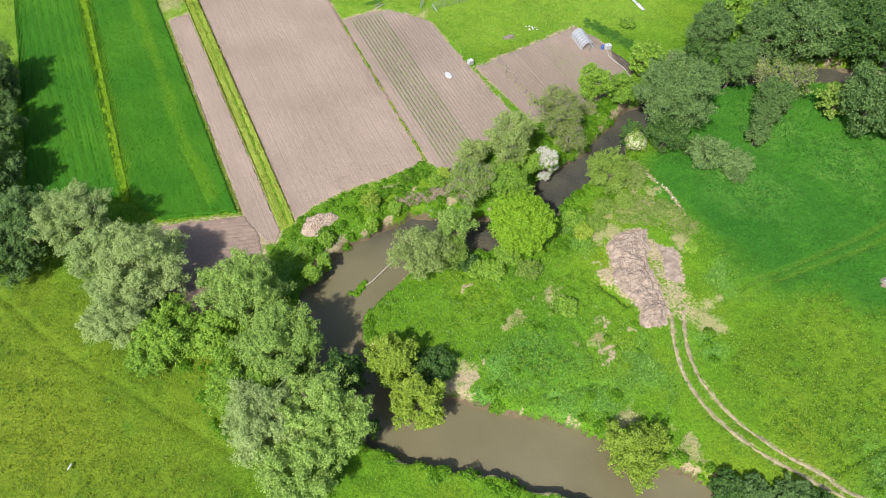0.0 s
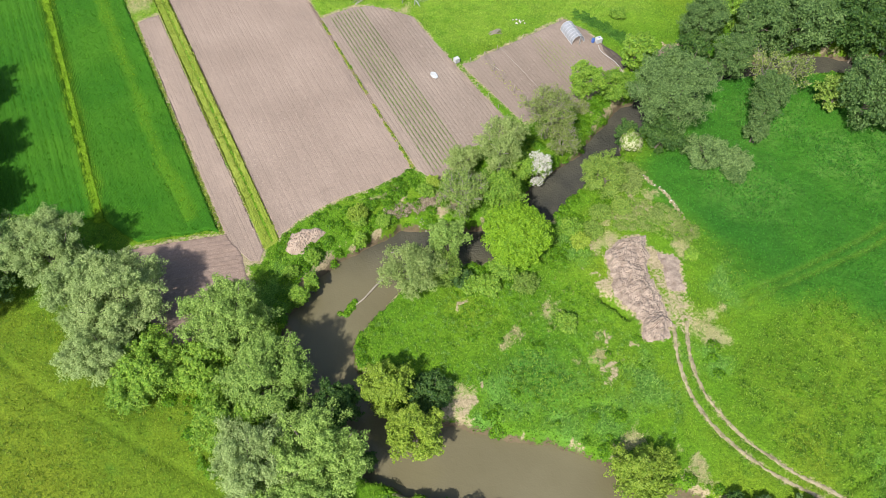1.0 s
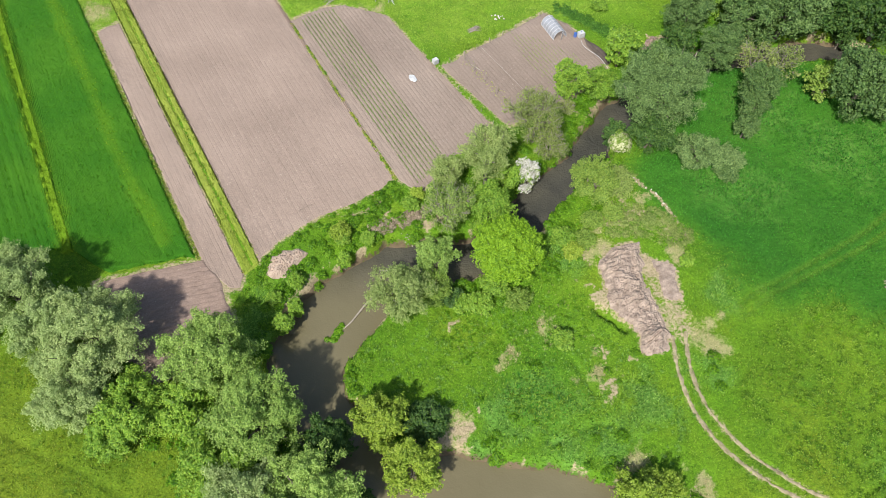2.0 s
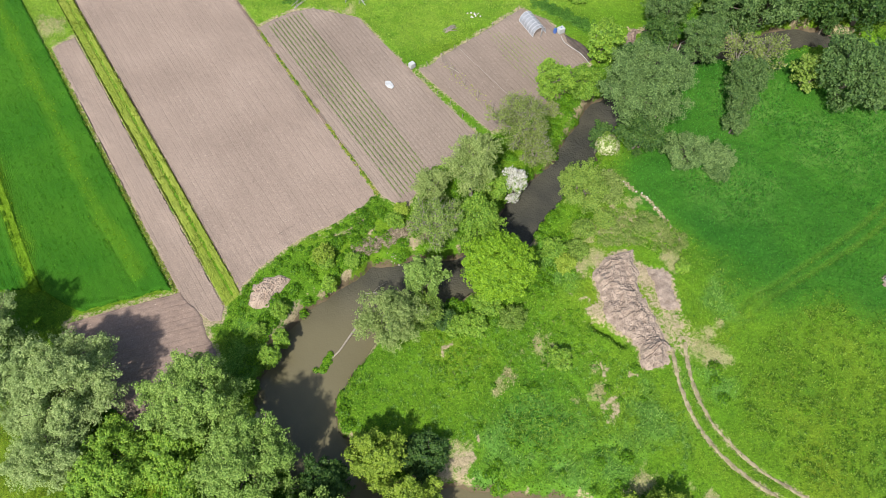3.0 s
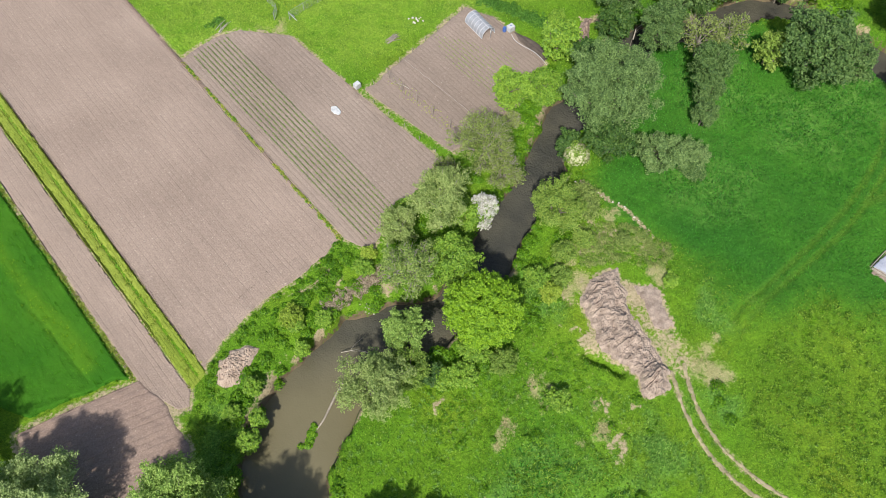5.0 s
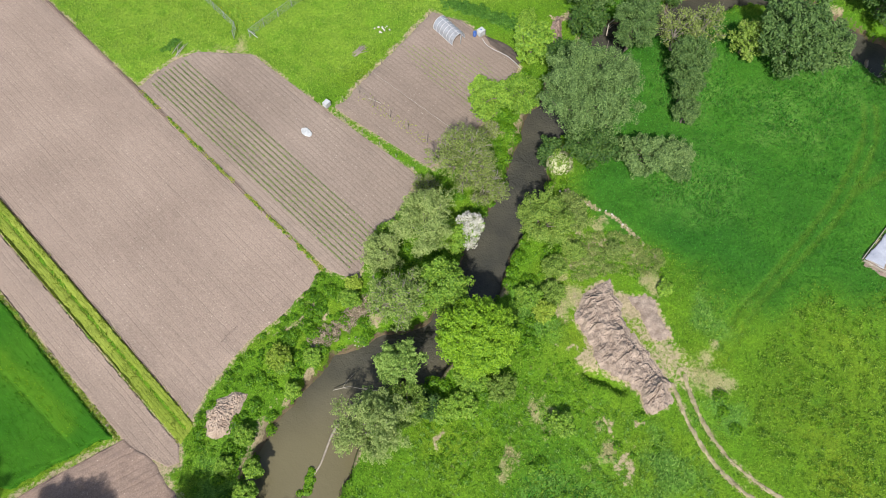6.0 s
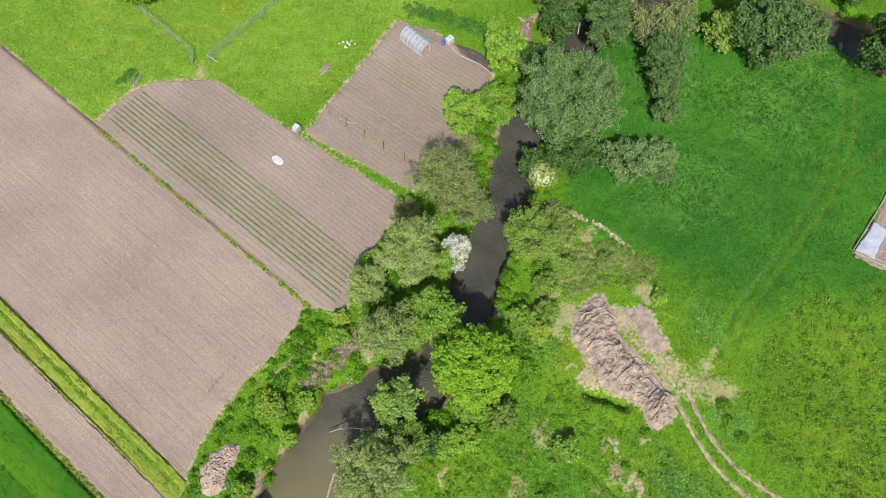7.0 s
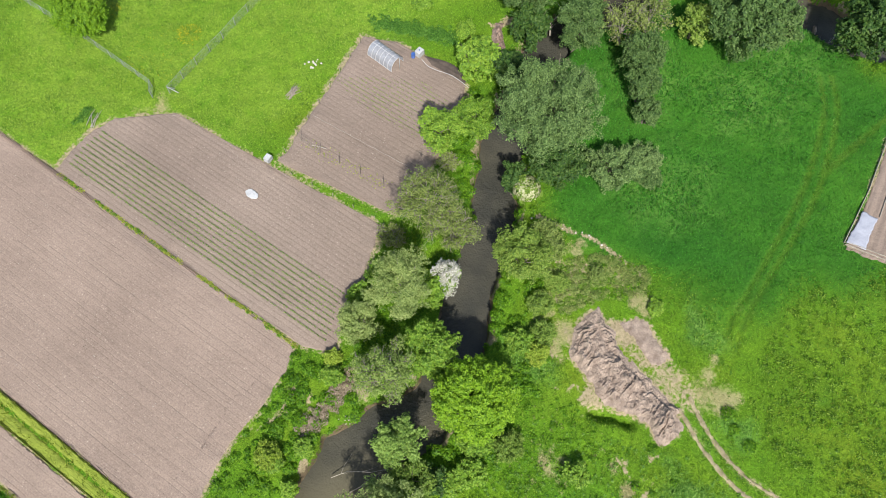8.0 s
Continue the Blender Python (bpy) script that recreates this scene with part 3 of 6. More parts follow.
def terrain(x, y, edge):
    z = (fbm(x, y, 0.05, 2) - 0.5) * 0.5 + (fbm(x, y, 0.45, 4) - 0.5) * 0.28 + (fbm(x + 7, y, 1.05, 2) - 0.5) * 0.24
    for poly in SOILS + CROPS:
        xs, ys = [p[0] for p in poly], [p[1] for p in poly]
        near = (x > min(xs) - 3) & (x < max(xs) + 3) & (y > min(ys) - 3) & (y < max(ys) + 3)
        if near.any():
            z[near] *= smooth(1.5, 0.0, poly_distance(x[near], y[near], poly))
    shore = smooth(-0.25, 0.75, edge)
    z = z * shore + (1 - shore) * (-2.25) - smooth(0.0, -2.5, edge) * 0.7 - smooth(6.0, 1.0, edge) * 0.25
    pit = smooth(0.8, 0.2, line_distance(x, y, [(20.9, 49.0), (21.7, 48.2), (22.6, 47.7), (23.5, 46.4)])[0])
    z -= 1.1 * pit
    for line, depth in ((MEADOW_PATH, 0.18), (DITCH, 0.40), (FOLD, 0.30), (FURROW, 0.35), (FAINT_A, 0.17), (FAINT_B, 0.17), (RUT_A, 0.10), (RUT_B, 0.10)):
        z -= depth * smooth(0.5, 0.1, line_distance(x, y, line)[0])
    return z



# ------------------------------------------------------------------ ground
def cloud_green_shape(x, y):
    """Where the meadow is of a deeper green, mostly cloud shade put into its colour."""
    d = np.hypot(x - 55, (y - 68) * 1.05) + (fbm(x, y, 0.09, 3) - 0.5) * 22
    return np.maximum(smooth(31, 17, d), 0.3 * smooth(9, 3, np.hypot(x - 14, y - 39) + (fbm(x, y, 0.2, 3) - 0.5) * 8))


def pasture_shape(x, y):
    """Where the grass is of an older, more olive kind."""
    west = 0.6 * smooth(-8, -24, x + (fbm(x, y, 0.15, 3) - 0.5) * 14) * smooth(58, 44, y)
    south = 0.3 * smooth(17, 6, np.hypot(x - 45, y - 34) + (fbm(x, y, 0.2, 3) - 0.5) * 12)
    tracks = np.min([line_distance(x, y, line)[0] for line in (FAINT_A, FAINT_B, FAINT_C)], 0)
    return np.maximum(np.maximum(west, south), 0.2 * smooth(0.6, 0.2, tracks))


def hay_shape(x, y):
    """Where the meadow behind the plots is paler and more yellow."""
    return smooth(86, 98, y - 0.25 * x + (fbm(x, y, 0.12, 3) - 0.5) * 10) * smooth(46, 34, x) * (0.35 + 0.9 * fbm(x + 40, y, 0.16, 3))


def wear_shape(x, y):
    """How bare, dry or lush the meadow is."""
    bare, dry, lush = np.zeros(len(x)), np.zeros(len(x)), np.zeros(len(x))
    wx, wy = x + (fbm(x, y, 0.42, 4) - 0.5) * 6.5, y + (fbm(x + 61, y + 13, 0.42, 4) - 0.5) * 6.5
    for spots, out in ((BARE, bare), (DRY, dry), (LUSH, lush)):
        for cx, cy, r in spots:
            np.maximum(out, smooth(1.6 * r, 0.1 * r, np.hypot(wx - cx, wy - cy)), out=out)
    for cx, cy, r in STRAW:
        np.maximum(dry, 0.95 * smooth(1.9 * r, 0.0, np.hypot(0.88 * x + 0.12 * wx - cx, 0.88 * y + 0.12 * wy - cy)), out=dry)
    edge = river_shape(x, y)
    np.maximum(bare, 0.8 * smooth(1.3, 0.5, edge) * smooth(-0.1, 0.3, edge) * smooth(0.5, 0.62, fbm(x, y, 0.6, 3)), out=bare)
    core = (np.abs(x) < 90) & (y > 0) & (y < 135)
    xc, yc = x[core], y[core]
    for line, width, strength, out in ((RUT_A, 0.5, 0.55, bare), (RUT_B, 0.5, 0.55, bare), (RIDGE, 0.42, 0.85, bare), (FAINT_A[:14], 1.1, 0.2, dry), (FAINT_B[:14], 1.0, 0.2, dry), (RUT_A, 0.8, 0.45, dry), (RUT_B, 0.8, 0.45, dry)):
        d, _ = line_distance(xc, yc, line)
        out[core] = np.maximum(out[core], strength * smooth(width, width * 0.35, d))
    for poly in (HEAP, FLAT_DIRT):
        bare[core] = np.maximum(bare[core], smooth(-0.7, 0.4, poly_distance(xc, yc, poly)))
    for poly, strength in ((APRON, 0.62), (SPUR, 0.85), (GAP, 0.9)):
        bare[core] = np.maximum(bare[core], strength * smooth(-0.5, 0.5, poly_distance(xc, yc, poly)))
    for poly in SOILS:
        bare[core] = np.maximum(bare[core], 0.7 * smooth(-0.9, 0.1, poly_distance(xc, yc, poly)))
    return bare, dry, lush


GRID = {}


def build_ground():
    xs = np.concatenate([[-3000, -1200, -500, -220, -130, -100, -88], np.arange(-80, 92.01, 0.35), [100, 120, 160, 260, 600, 1400, 3000]])
    ys = np.concatenate([[-3000, -1200, -500, -200, -80, -30, -8, 2], np.arange(8, 134.01, 0.35), [140, 152, 180, 260, 600, 1400, 3000]])
    X, Y = np.meshgrid(xs, ys)
    x, y = X.ravel(), Y.ravel()
    edge = river_shape(x, y)
    z = terrain(x, y, edge)
    nx, ny = len(xs), len(ys)
    i = (np.arange(ny - 1)[:, None] * nx + np.arange(nx - 1)[None, :]).ravel()
    me = mesh_np("ground", np.stack([x, y, z], 1), np.stack([i, i + 1, i + nx + 1, i + nx], 1), "ground", True)
    bare, dry, lush = wear_shape(x, y)
    for name, data in (("bare", bare), ("dry", dry), ("lush", lush), ("bank", smooth(-1.0, -1.7, z)), ("cloud_green", cloud_green_shape(x, y)), ("pasture", pasture_shape(x, y)), ("hay", hay_shape(x, y))):
        a = me.attributes.new(name, "FLOAT", "POINT")
        a.data.foreach_set("value", data.astype(np.float32))
        GRID[name] = data.reshape(ny, nx)
    GRID.update(xs=xs, ys=ys, z=z.reshape(ny, nx), edge=edge.reshape(ny, nx))
    return tagged(new("ground", me), "green meadow ground with worn earth patches and river banks", "ground", kind="structure")


build_ground()


def on_grid(x, y, key):
    """A value of the ground sheet between its corners."""
    x, y = np.asarray(x, float), np.asarray(y, float)
    xs, ys, v = GRID["xs"], GRID["ys"], GRID[key]
    i, j = np.clip(np.searchsorted(xs, x) - 1, 0, len(xs) - 2), np.clip(np.searchsorted(ys, y) - 1, 0, len(ys) - 2)
    u, w = (x - xs[i]) / (xs[i + 1] - xs[i]), (y - ys[j]) / (ys[j + 1] - ys[j])
    return (v[j, i] * (1 - u) + v[j, i + 1] * u) * (1 - w) + (v[j + 1, i] * (1 - u) + v[j + 1, i + 1] * u) * w


def height(x, y, edge=None):
    return on_grid(x, y, "z")


def river_profile(x, y):
    return on_grid(x, y, "edge")


def wear(x, y):
    return on_grid(x, y, "bare"), on_grid(x, y, "dry"), on_grid(x, y, "lush")


def cloud_green(x, y):
    return on_grid(x, y, "cloud_green")


def build_water():
    c = RIVER[:, :2]
    t = np.gradient(c, axis=0)
    t /= np.linalg.norm(t, axis=1)[:, None]
    nrm = np.stack([-t[:, 1], t[:, 0]], 1)
    cols = 7
    off = np.linspace(-1, 1, cols)
    P = c[:, None, :] + nrm[:, None, :] * (off[None, :, None] * (RIVER[:, 2] + 1.9)[:, None, None])
    V = np.concatenate([P.reshape(-1, 2), np.full((len(c) * cols, 1), WATER)], 1)
    i = (np.arange(len(c) - 1)[:, None] * cols + np.arange(cols - 1)[None, :]).ravel()
    me = mesh_np("water", V, np.stack([i, i + cols, i + cols + 1, i + 1], 1), "water", True)
    rif = np.maximum(np.exp(-((V[:, 0] - 6) ** 2 + (V[:, 1] - 57.5) ** 2) / 12), np.exp(-((V[:, 0] - 25) ** 2 + (V[:, 1] - 73.5) ** 2) / 60))
    rif = np.maximum(rif, 0.55 * smooth(52, 60, V[:, 1]))
    me.attributes.new("riffle", "FLOAT", "POINT").data.foreach_set("value", rif.astype(np.float32))
    # upstream part, coloured darker for depth and for painted-in tree shade
    deep = smooth(50, 60, V[:, 1] + 0.15 * V[:, 0])
    me.attributes.new("shaded_reach", "FLOAT", "POINT").data.foreach_set("value", deep.astype(np.float32))
    tagged(new("water", me), "murky brown river water winding between banks", "river", kind="structure")


build_water()


def sheet(name, poly, along, step, pitch, ridge, material, lift, label, category, rough=0.05, ragged=0.12, skirt=0.25, groove=None, cut=0.07, width=0.2):
    """A tilled or planted plot: strips along one direction, cut to its outline, with ridges across it and edges sunk into the ground."""
    a = np.array((along[0], along[1]))
    s = np.array((-a[1], a[0]))
    p = np.array(poly)
    v = p @ s
    lines = np.arange(v.min() + 0.02, v.max(), step)
    count = int(np.ptp(p @ a) / 0.3) + 2
    rows = []
    for w in lines:
        cuts = []
        for (q0, q1) in zip(p, np.roll(p, -1, 0)):
            w0, w1 = q0 @ s, q1 @ s
            if (w0 > w) != (w1 > w):
                k = (w - w0) / (w1 - w0)
                cuts.append((q0 + k * (q1 - q0)) @ a)
        rows.append((min(cuts), max(cuts)) if len(cuts) > 1 else (0, 0))
    r = np.array(rows)
    r[:, 0] += (fbm(lines, lines * 0, 0.9, 3) - 0.5) * 4 * ragged
    r[:, 1] += (fbm(lines, lines * 0 + 40, 0.9, 3) - 0.5) * 4 * ragged
    k = np.linspace(0, 1, count)
    U = r[:, :1] + (r[:, 1:] - r[:, :1]) * k[None, :]
    W = np.repeat(lines[:, None], count, 1)
    W[[0, -1]] += (fbm(U[[0, -1]], U[[0, -1]] * 0 + 9, 0.9, 2) - 0.5) * 3 * ragged
    x, y = (U * a[0] + W * s[0]).ravel(), (U * a[1] + W * s[1]).ravel()
    z = height(x, y) + lift + (-2 * ridge * np.clip(1 - np.abs(W.ravel() / pitch % 1 - 0.5) / 0.17, 0, 1) if pitch == 0.55 else ridge * np.cos(2 * np.pi * W.ravel() / pitch)) * (0.7 + 0.6 * fbm(x, y, 0.8, 2)) + rough * (fbm(x, y, 2.2, 2) - 0.5)
    if groove is not None:
        z -= cut * smooth(width, width * 0.3, line_distance(x, y, groove)[0])
    rim = np.zeros(W.shape, bool)
    rim[[0, -1]] = True
    rim[:, [0, -1]] = True
    z[rim.ravel()] -= lift + skirt
    i = (np.arange(len(lines) - 1)[:, None] * count + np.arange(count - 1)[None, :]).ravel()
    me = mesh_np(name, np.stack([x, y, z], 1), np.stack([i, i + 1, i + count + 1, i + count], 1), material, True)
    return tagged(new(name, me), label, category, kind="structure")


sheet("field", BIG_FIELD, FIELD, 0.15, 0.75, 0.006, "soil", 0.06, "wide bare field of pale tilled soil", "field", 0.06, skirt=0.05,
      groove=spline([(-16.6, 62.8), (-12.7, 64.4), (-10.9, 65.5), (-9.4, 66.3), (-8.3, 67.6), (-6.6, 67.4), (-4.5, 68.3), (-2.1, 69.3)], 9), cut=0.035, width=0.25)
sheet("field", STRIP_SOIL, FIELD, 0.15, 0.6, 0.006, "soil", 0.05, "narrow strip of bare tilled soil beside crops", "field", 0.06)
sheet("field", ROW_FIELD, FIELD, 0.06875, 0.55, 0.011, "soil_rows", 0.07, "ridged field of pale soil with young plants", "field", 0.05, skirt=0.05)
sheet("field", GARDEN, FIELD, 0.06875, 0.55, 0.008, "soil_garden", 0.07, "garden plot of brown furrowed soil", "garden", 0.05)
sheet("field", DARK_PLOT, Vector((0.98, 0.19)), 0.15, 0.6, 0.008, "soil_dark", 0.1, "small plot of dark dug soil beside willows", "field", 0.17)
sheet("garden_bed", BED, Vector((0.86, 0.5)), 0.15, 0.9, 0.05, "soil_garden", 0.07, "brown garden bed at the meadow's edge", "garden bed", 0.05)
def crop_shade(ob):
    """How thin and yellowish the crop stands: in a band along the field and towards the baulk."""
    co = np.zeros(len(ob.data.vertices) * 3, np.float32)
    ob.data.vertices.foreach_get("co", co)
    x, y = co.reshape(-1, 3)[:, 0].astype(float), co.reshape(-1, 3)[:, 1].astype(float)
    ob.data.attributes.new("thin", "FLOAT", "POINT").data.foreach_set("value", thin_crop(x, y).astype(np.float32))


def thin_crop(x, y):
    d = line_distance(x, y, CROP_BAND)[0] + (fbm(x, y, 0.4, 3) - 0.5) * 1.4
    side = line_distance(x, y, [(-38.0, 60.6), (-68.4, 131.0)])[0] + (fbm(x, y, 0.3, 3) - 0.5) * 2.0
    return np.maximum(0.42 * smooth(1.5, 0.2, d), 0.6 * smooth(1.6, 0.0, side))


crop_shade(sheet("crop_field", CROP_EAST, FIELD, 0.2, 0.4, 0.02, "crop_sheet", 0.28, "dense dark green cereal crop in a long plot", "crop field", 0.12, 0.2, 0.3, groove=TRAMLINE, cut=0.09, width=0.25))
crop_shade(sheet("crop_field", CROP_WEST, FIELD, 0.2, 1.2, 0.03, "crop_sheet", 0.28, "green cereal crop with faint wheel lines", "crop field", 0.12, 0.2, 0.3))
sheet("grass_strip", [(-38.6, 60.2), (-37.3, 60.2), (-67.6, 131.0), (-69.2, 131.0)], Vector((0.395, -0.919)), 0.15, 5.0, 0.0, "baulk_sheet", 0.27, "narrow yellow-green grass baulk between two crops", "grass strip", 0.1, 0.25, 0.3)
sheet("grass_strip", GRASS_STRIP, FIELD, 0.15, 5.0, 0.0, "strip_sheet", 0.1, "long strip of tall yellow-green grass between fields", "grass strip", 0.2, 0.25, 0.3,
      groove=[(-17.3, 57.4), (-28.2, 80.9), (-51.6, 131.5)], cut=0.16, width=0.22)


def wheel_track(line, width, phase):
    """A worn wheel rut: a ribbon of bare earth, hollow along its middle, with ragged edges sunk into the turf."""
    p = spline(line[:, :2], 6)
    t = np.gradient(p, axis=0)
    t /= np.linalg.norm(t, axis=1)[:, None]
    side = np.stack([-t[:, 1], t[:, 0]], 1)
    k = np.arange(len(p)) * 0.13 + phase
    off = np.linspace(-1, 1, 7)
    wide = width * (0.55 + 0.9 * fbm(k, k * 0, 1.0, 3))
    P = p[:, None] + side[:, None] * (off[None, :, None] * wide[:, None, None])
    P += ((fbm(P[..., 0], P[..., 1], 2.4, 2) - 0.5) * 0.16)[..., None]
    z = height(P[..., 0].ravel(), P[..., 1].ravel()).reshape(P.shape[:2]) + 0.09 - 0.13 * np.abs(off)[None] ** 4
    i = (np.arange(len(p) - 1)[:, None] * 7 + np.arange(6)[None, :]).ravel()
    me = mesh_np("wheel_track", np.concatenate([P, z[..., None]], 2).reshape(-1, 3), np.stack([i, i + 1, i + 8, i + 7], 1), "rut", True)
    tagged(new("wheel_track", me), "narrow rut of bare sandy earth worn into grass", "wheel track", kind="structure")


wheel_track(RUT_A[8:], 0.24, 0.0)
wheel_track(RUT_B[8:], 0.22, 7.0)


# ------------------------------------------------------------------ trees and shrubs
def tube(points, radii, sides=6):
    """Rings round a line of points, as vertices and quads."""
    p = np.array(points, float)
    t = np.gradient(p, axis=0)
    t /= np.linalg.norm(t, axis=1)[:, None] + 1e-9
    ref = np.array([0.31, 0.95, 0.08]) if abs(t[0][2]) > 0.5 else np.array([0, 0, 1.0])
    u = np.cross(t, ref)
    u /= np.linalg.norm(u, axis=1)[:, None] + 1e-9
    w = np.cross(t, u)
    a = np.arange(sides) * 2 * np.pi / sides
    V = p[:, None] + np.array(radii)[:, None, None] * (u[:, None] * np.cos(a)[None, :, None] + w[:, None] * np.sin(a)[None, :, None])
    k, j = np.meshgrid(np.arange(len(p) - 1), np.arange(sides), indexing="ij")
    k, j = k.ravel(), j.ravel()
    n = (j + 1) % sides
    return V.reshape(-1, 3), np.stack([k * sides + j, k * sides + n, (k + 1) * sides + n, (k + 1) * sides + j], 1)


def tubes(name, items, material, sides=6):
    V, Q, base = [], [], 0
    for pts, radii in items:
        v, q = tube(pts, radii, sides)
        V.append(v)
        Q.append(q + base)
        base += len(v)
    return mesh_np(name, np.vstack(V), np.vstack(Q), material, True)


def unit(n):
    d = rng.normal(size=(n, 3))
    return d / np.linalg.norm(d, axis=1)[:, None]


def leaves(centres, normals, size, stretch=1.5):
    """Small pointed leaves."""
    n = len(centres)
    s = size * (0.65 + 0.7 * rng.random(n))[:, None]
    a = np.cross(normals, unit(n))
    a /= np.linalg.norm(a, axis=1)[:, None] + 1e-9
    b = np.cross(normals, a)
    base = centres - a * s * stretch / 2 - normals * s * 0.15
    V = np.stack([base - b * s / 2, base + b * s / 2, centres + a * s * stretch / 2], 1)
    return V.reshape(-1, 3), np.arange(3 * n).reshape(n, 3)


def lobes_of(R, Rz, cz, count, lobe, jitter=0.2):
    i = np.arange(count) + 0.5
    z = 1 - i / count * 1.8
    a = i * 2.39996 + rng.random() * 6
    q = np.sqrt(1 - np.clip(z, -1, 1) ** 2)
    d = np.stack([q * np.cos(a), q * np.sin(a), z], 1) + rng.normal(size=(count, 3)) * jitter
    d /= np.linalg.norm(d, axis=1)[:, None]
    k = ((0.74 if jitter < 0.1 else 0.55) + (0.1 if jitter < 0.1 else 0.36) * rng.random(len(d)))[:, None]
    c = d * k * np.array([R, R, Rz]) * (1.0 if jitter < 0.1 else 0.86 + 0.28 * rng.random((len(d), 1)))
    low = c[:, 2] < 0
    c[low, 2] *= cz * 0.92 / Rz
    c[:, 2] += cz
    return np.vstack([c, [[0, 0, cz]]]), np.append(lobe * (0.7 + 0.6 * rng.random(len(d))), lobe * 1.3)


def leafy(name, lobes, radii, size, density, material, stretch=1.6, scatter=0.6):
    """A crown: leaves in tapering sprays round each lobe, and looser leaves between the lobes."""
    C, N, middle, heart = [], [], np.median(lobes[:, 2]) * 0.8, lobes.mean(0)
    area = size * size * stretch * 0.5
    for c, r in zip(lobes, radii):
        out = unit(28)
        out = out[out[:, 2] > -0.3][:14]
        for o in out:
            q, rr = c + o * r * (0.45 + 0.6 * rng.random()), r * (0.18 + 0.24 * rng.random())
            n = int((0.8 if c[2] > middle else 0.5) * density * 4 * np.pi * rr * rr / area) + 3
            d = unit(n)
            d = d[d @ o > -0.5]
            C.append(q + d * rr * (0.4 + 0.75 * rng.random((len(d), 1)) ** 0.8) + o * (d @ o)[:, None] * rr * 0.8)
            nn = d * 0.4 + o * 0.3 + np.array([-0.1, -0.18, 0.65]) + unit(len(d)) * scatter
            N.append(nn / np.linalg.norm(nn, axis=1)[:, None])
    n = int(0.42 * sum(len(q) for q in C))
    k = rng.integers(len(lobes), size=n)
    d = unit(n)
    C.append(heart + (lobes[k] - heart) * (0.8 + 0.25 * rng.random((n, 1))) + d * radii[k][:, None] * (0.3 + 0.85 * rng.random((n, 1))))
    nn = d * 0.35 + np.array([-0.1, -0.18, 0.75]) + unit(n) * scatter
    N.append(nn / np.linalg.norm(nn, axis=1)[:, None])
    V, Q = leaves(np.vstack(C), np.vstack(N), size, stretch)
    return mesh_np(name, V, Q, material)


LOOK = {  # leaf material, leaf size, density, lobe share, words
    "lime": ("lime", 0.125, 0.8, 0.17, "dense rounded lime-green tree beside the river"),
    "bright": ("bright", 0.135, 0.70, 0.25, "fresh green leafy tree in the riverside thicket"),
    "grey": ("grey", 0.105, 0.40, 0.24, "airy grey-green tree in the riverside thicket"),
    "sparse": ("sparse", 0.11, 0.24, 0.26, "thin olive tree with bare branches showing"),
    "white": ("blossom", 0.095, 0.62, 0.30, "white blossoming bush leaning over the water"),
    "brown": ("brown", 0.10, 0.19, 0.26, "thin brownish tree just coming into leaf"),
    "bare": ("brown", 0.09, 0.022, 0.26, "grey twiggy tree with few leaves over dark water"),
    "willowd": ("willowd", 0.12, 0.60, 0.21, "broad dark green willow with clumped foliage"),
    "willowm": ("willowm", 0.12, 0.60, 0.21, "broad grey-green willow with feathery clumped foliage"),
    "willow": ("willow", 0.108, 0.58, 0.22, "silvery grey-green willow at the meadow's edge"),
    "willowg": ("willowg", 0.112, 0.60, 0.22, "green willow with lumpy dense foliage by the river"),
    "dark": ("dark", 0.135, 0.66, 0.24, "dark green leafy tree in the thicket"),
    "olive": ("olive", 0.108, 0.54, 0.23, "olive green bushy tree by the water"),
    "oliveb": ("oliveb", 0.135, 0.68, 0.25, "bright olive green bush overhanging the river"),
    "scrub": ("scrub", 0.12, 0.4, 0.32, "low olive scrub on the old bank"),
    "elder": ("olive", 0.13, 0.65, 0.34, "elder bush covered in creamy white blossom"),
}


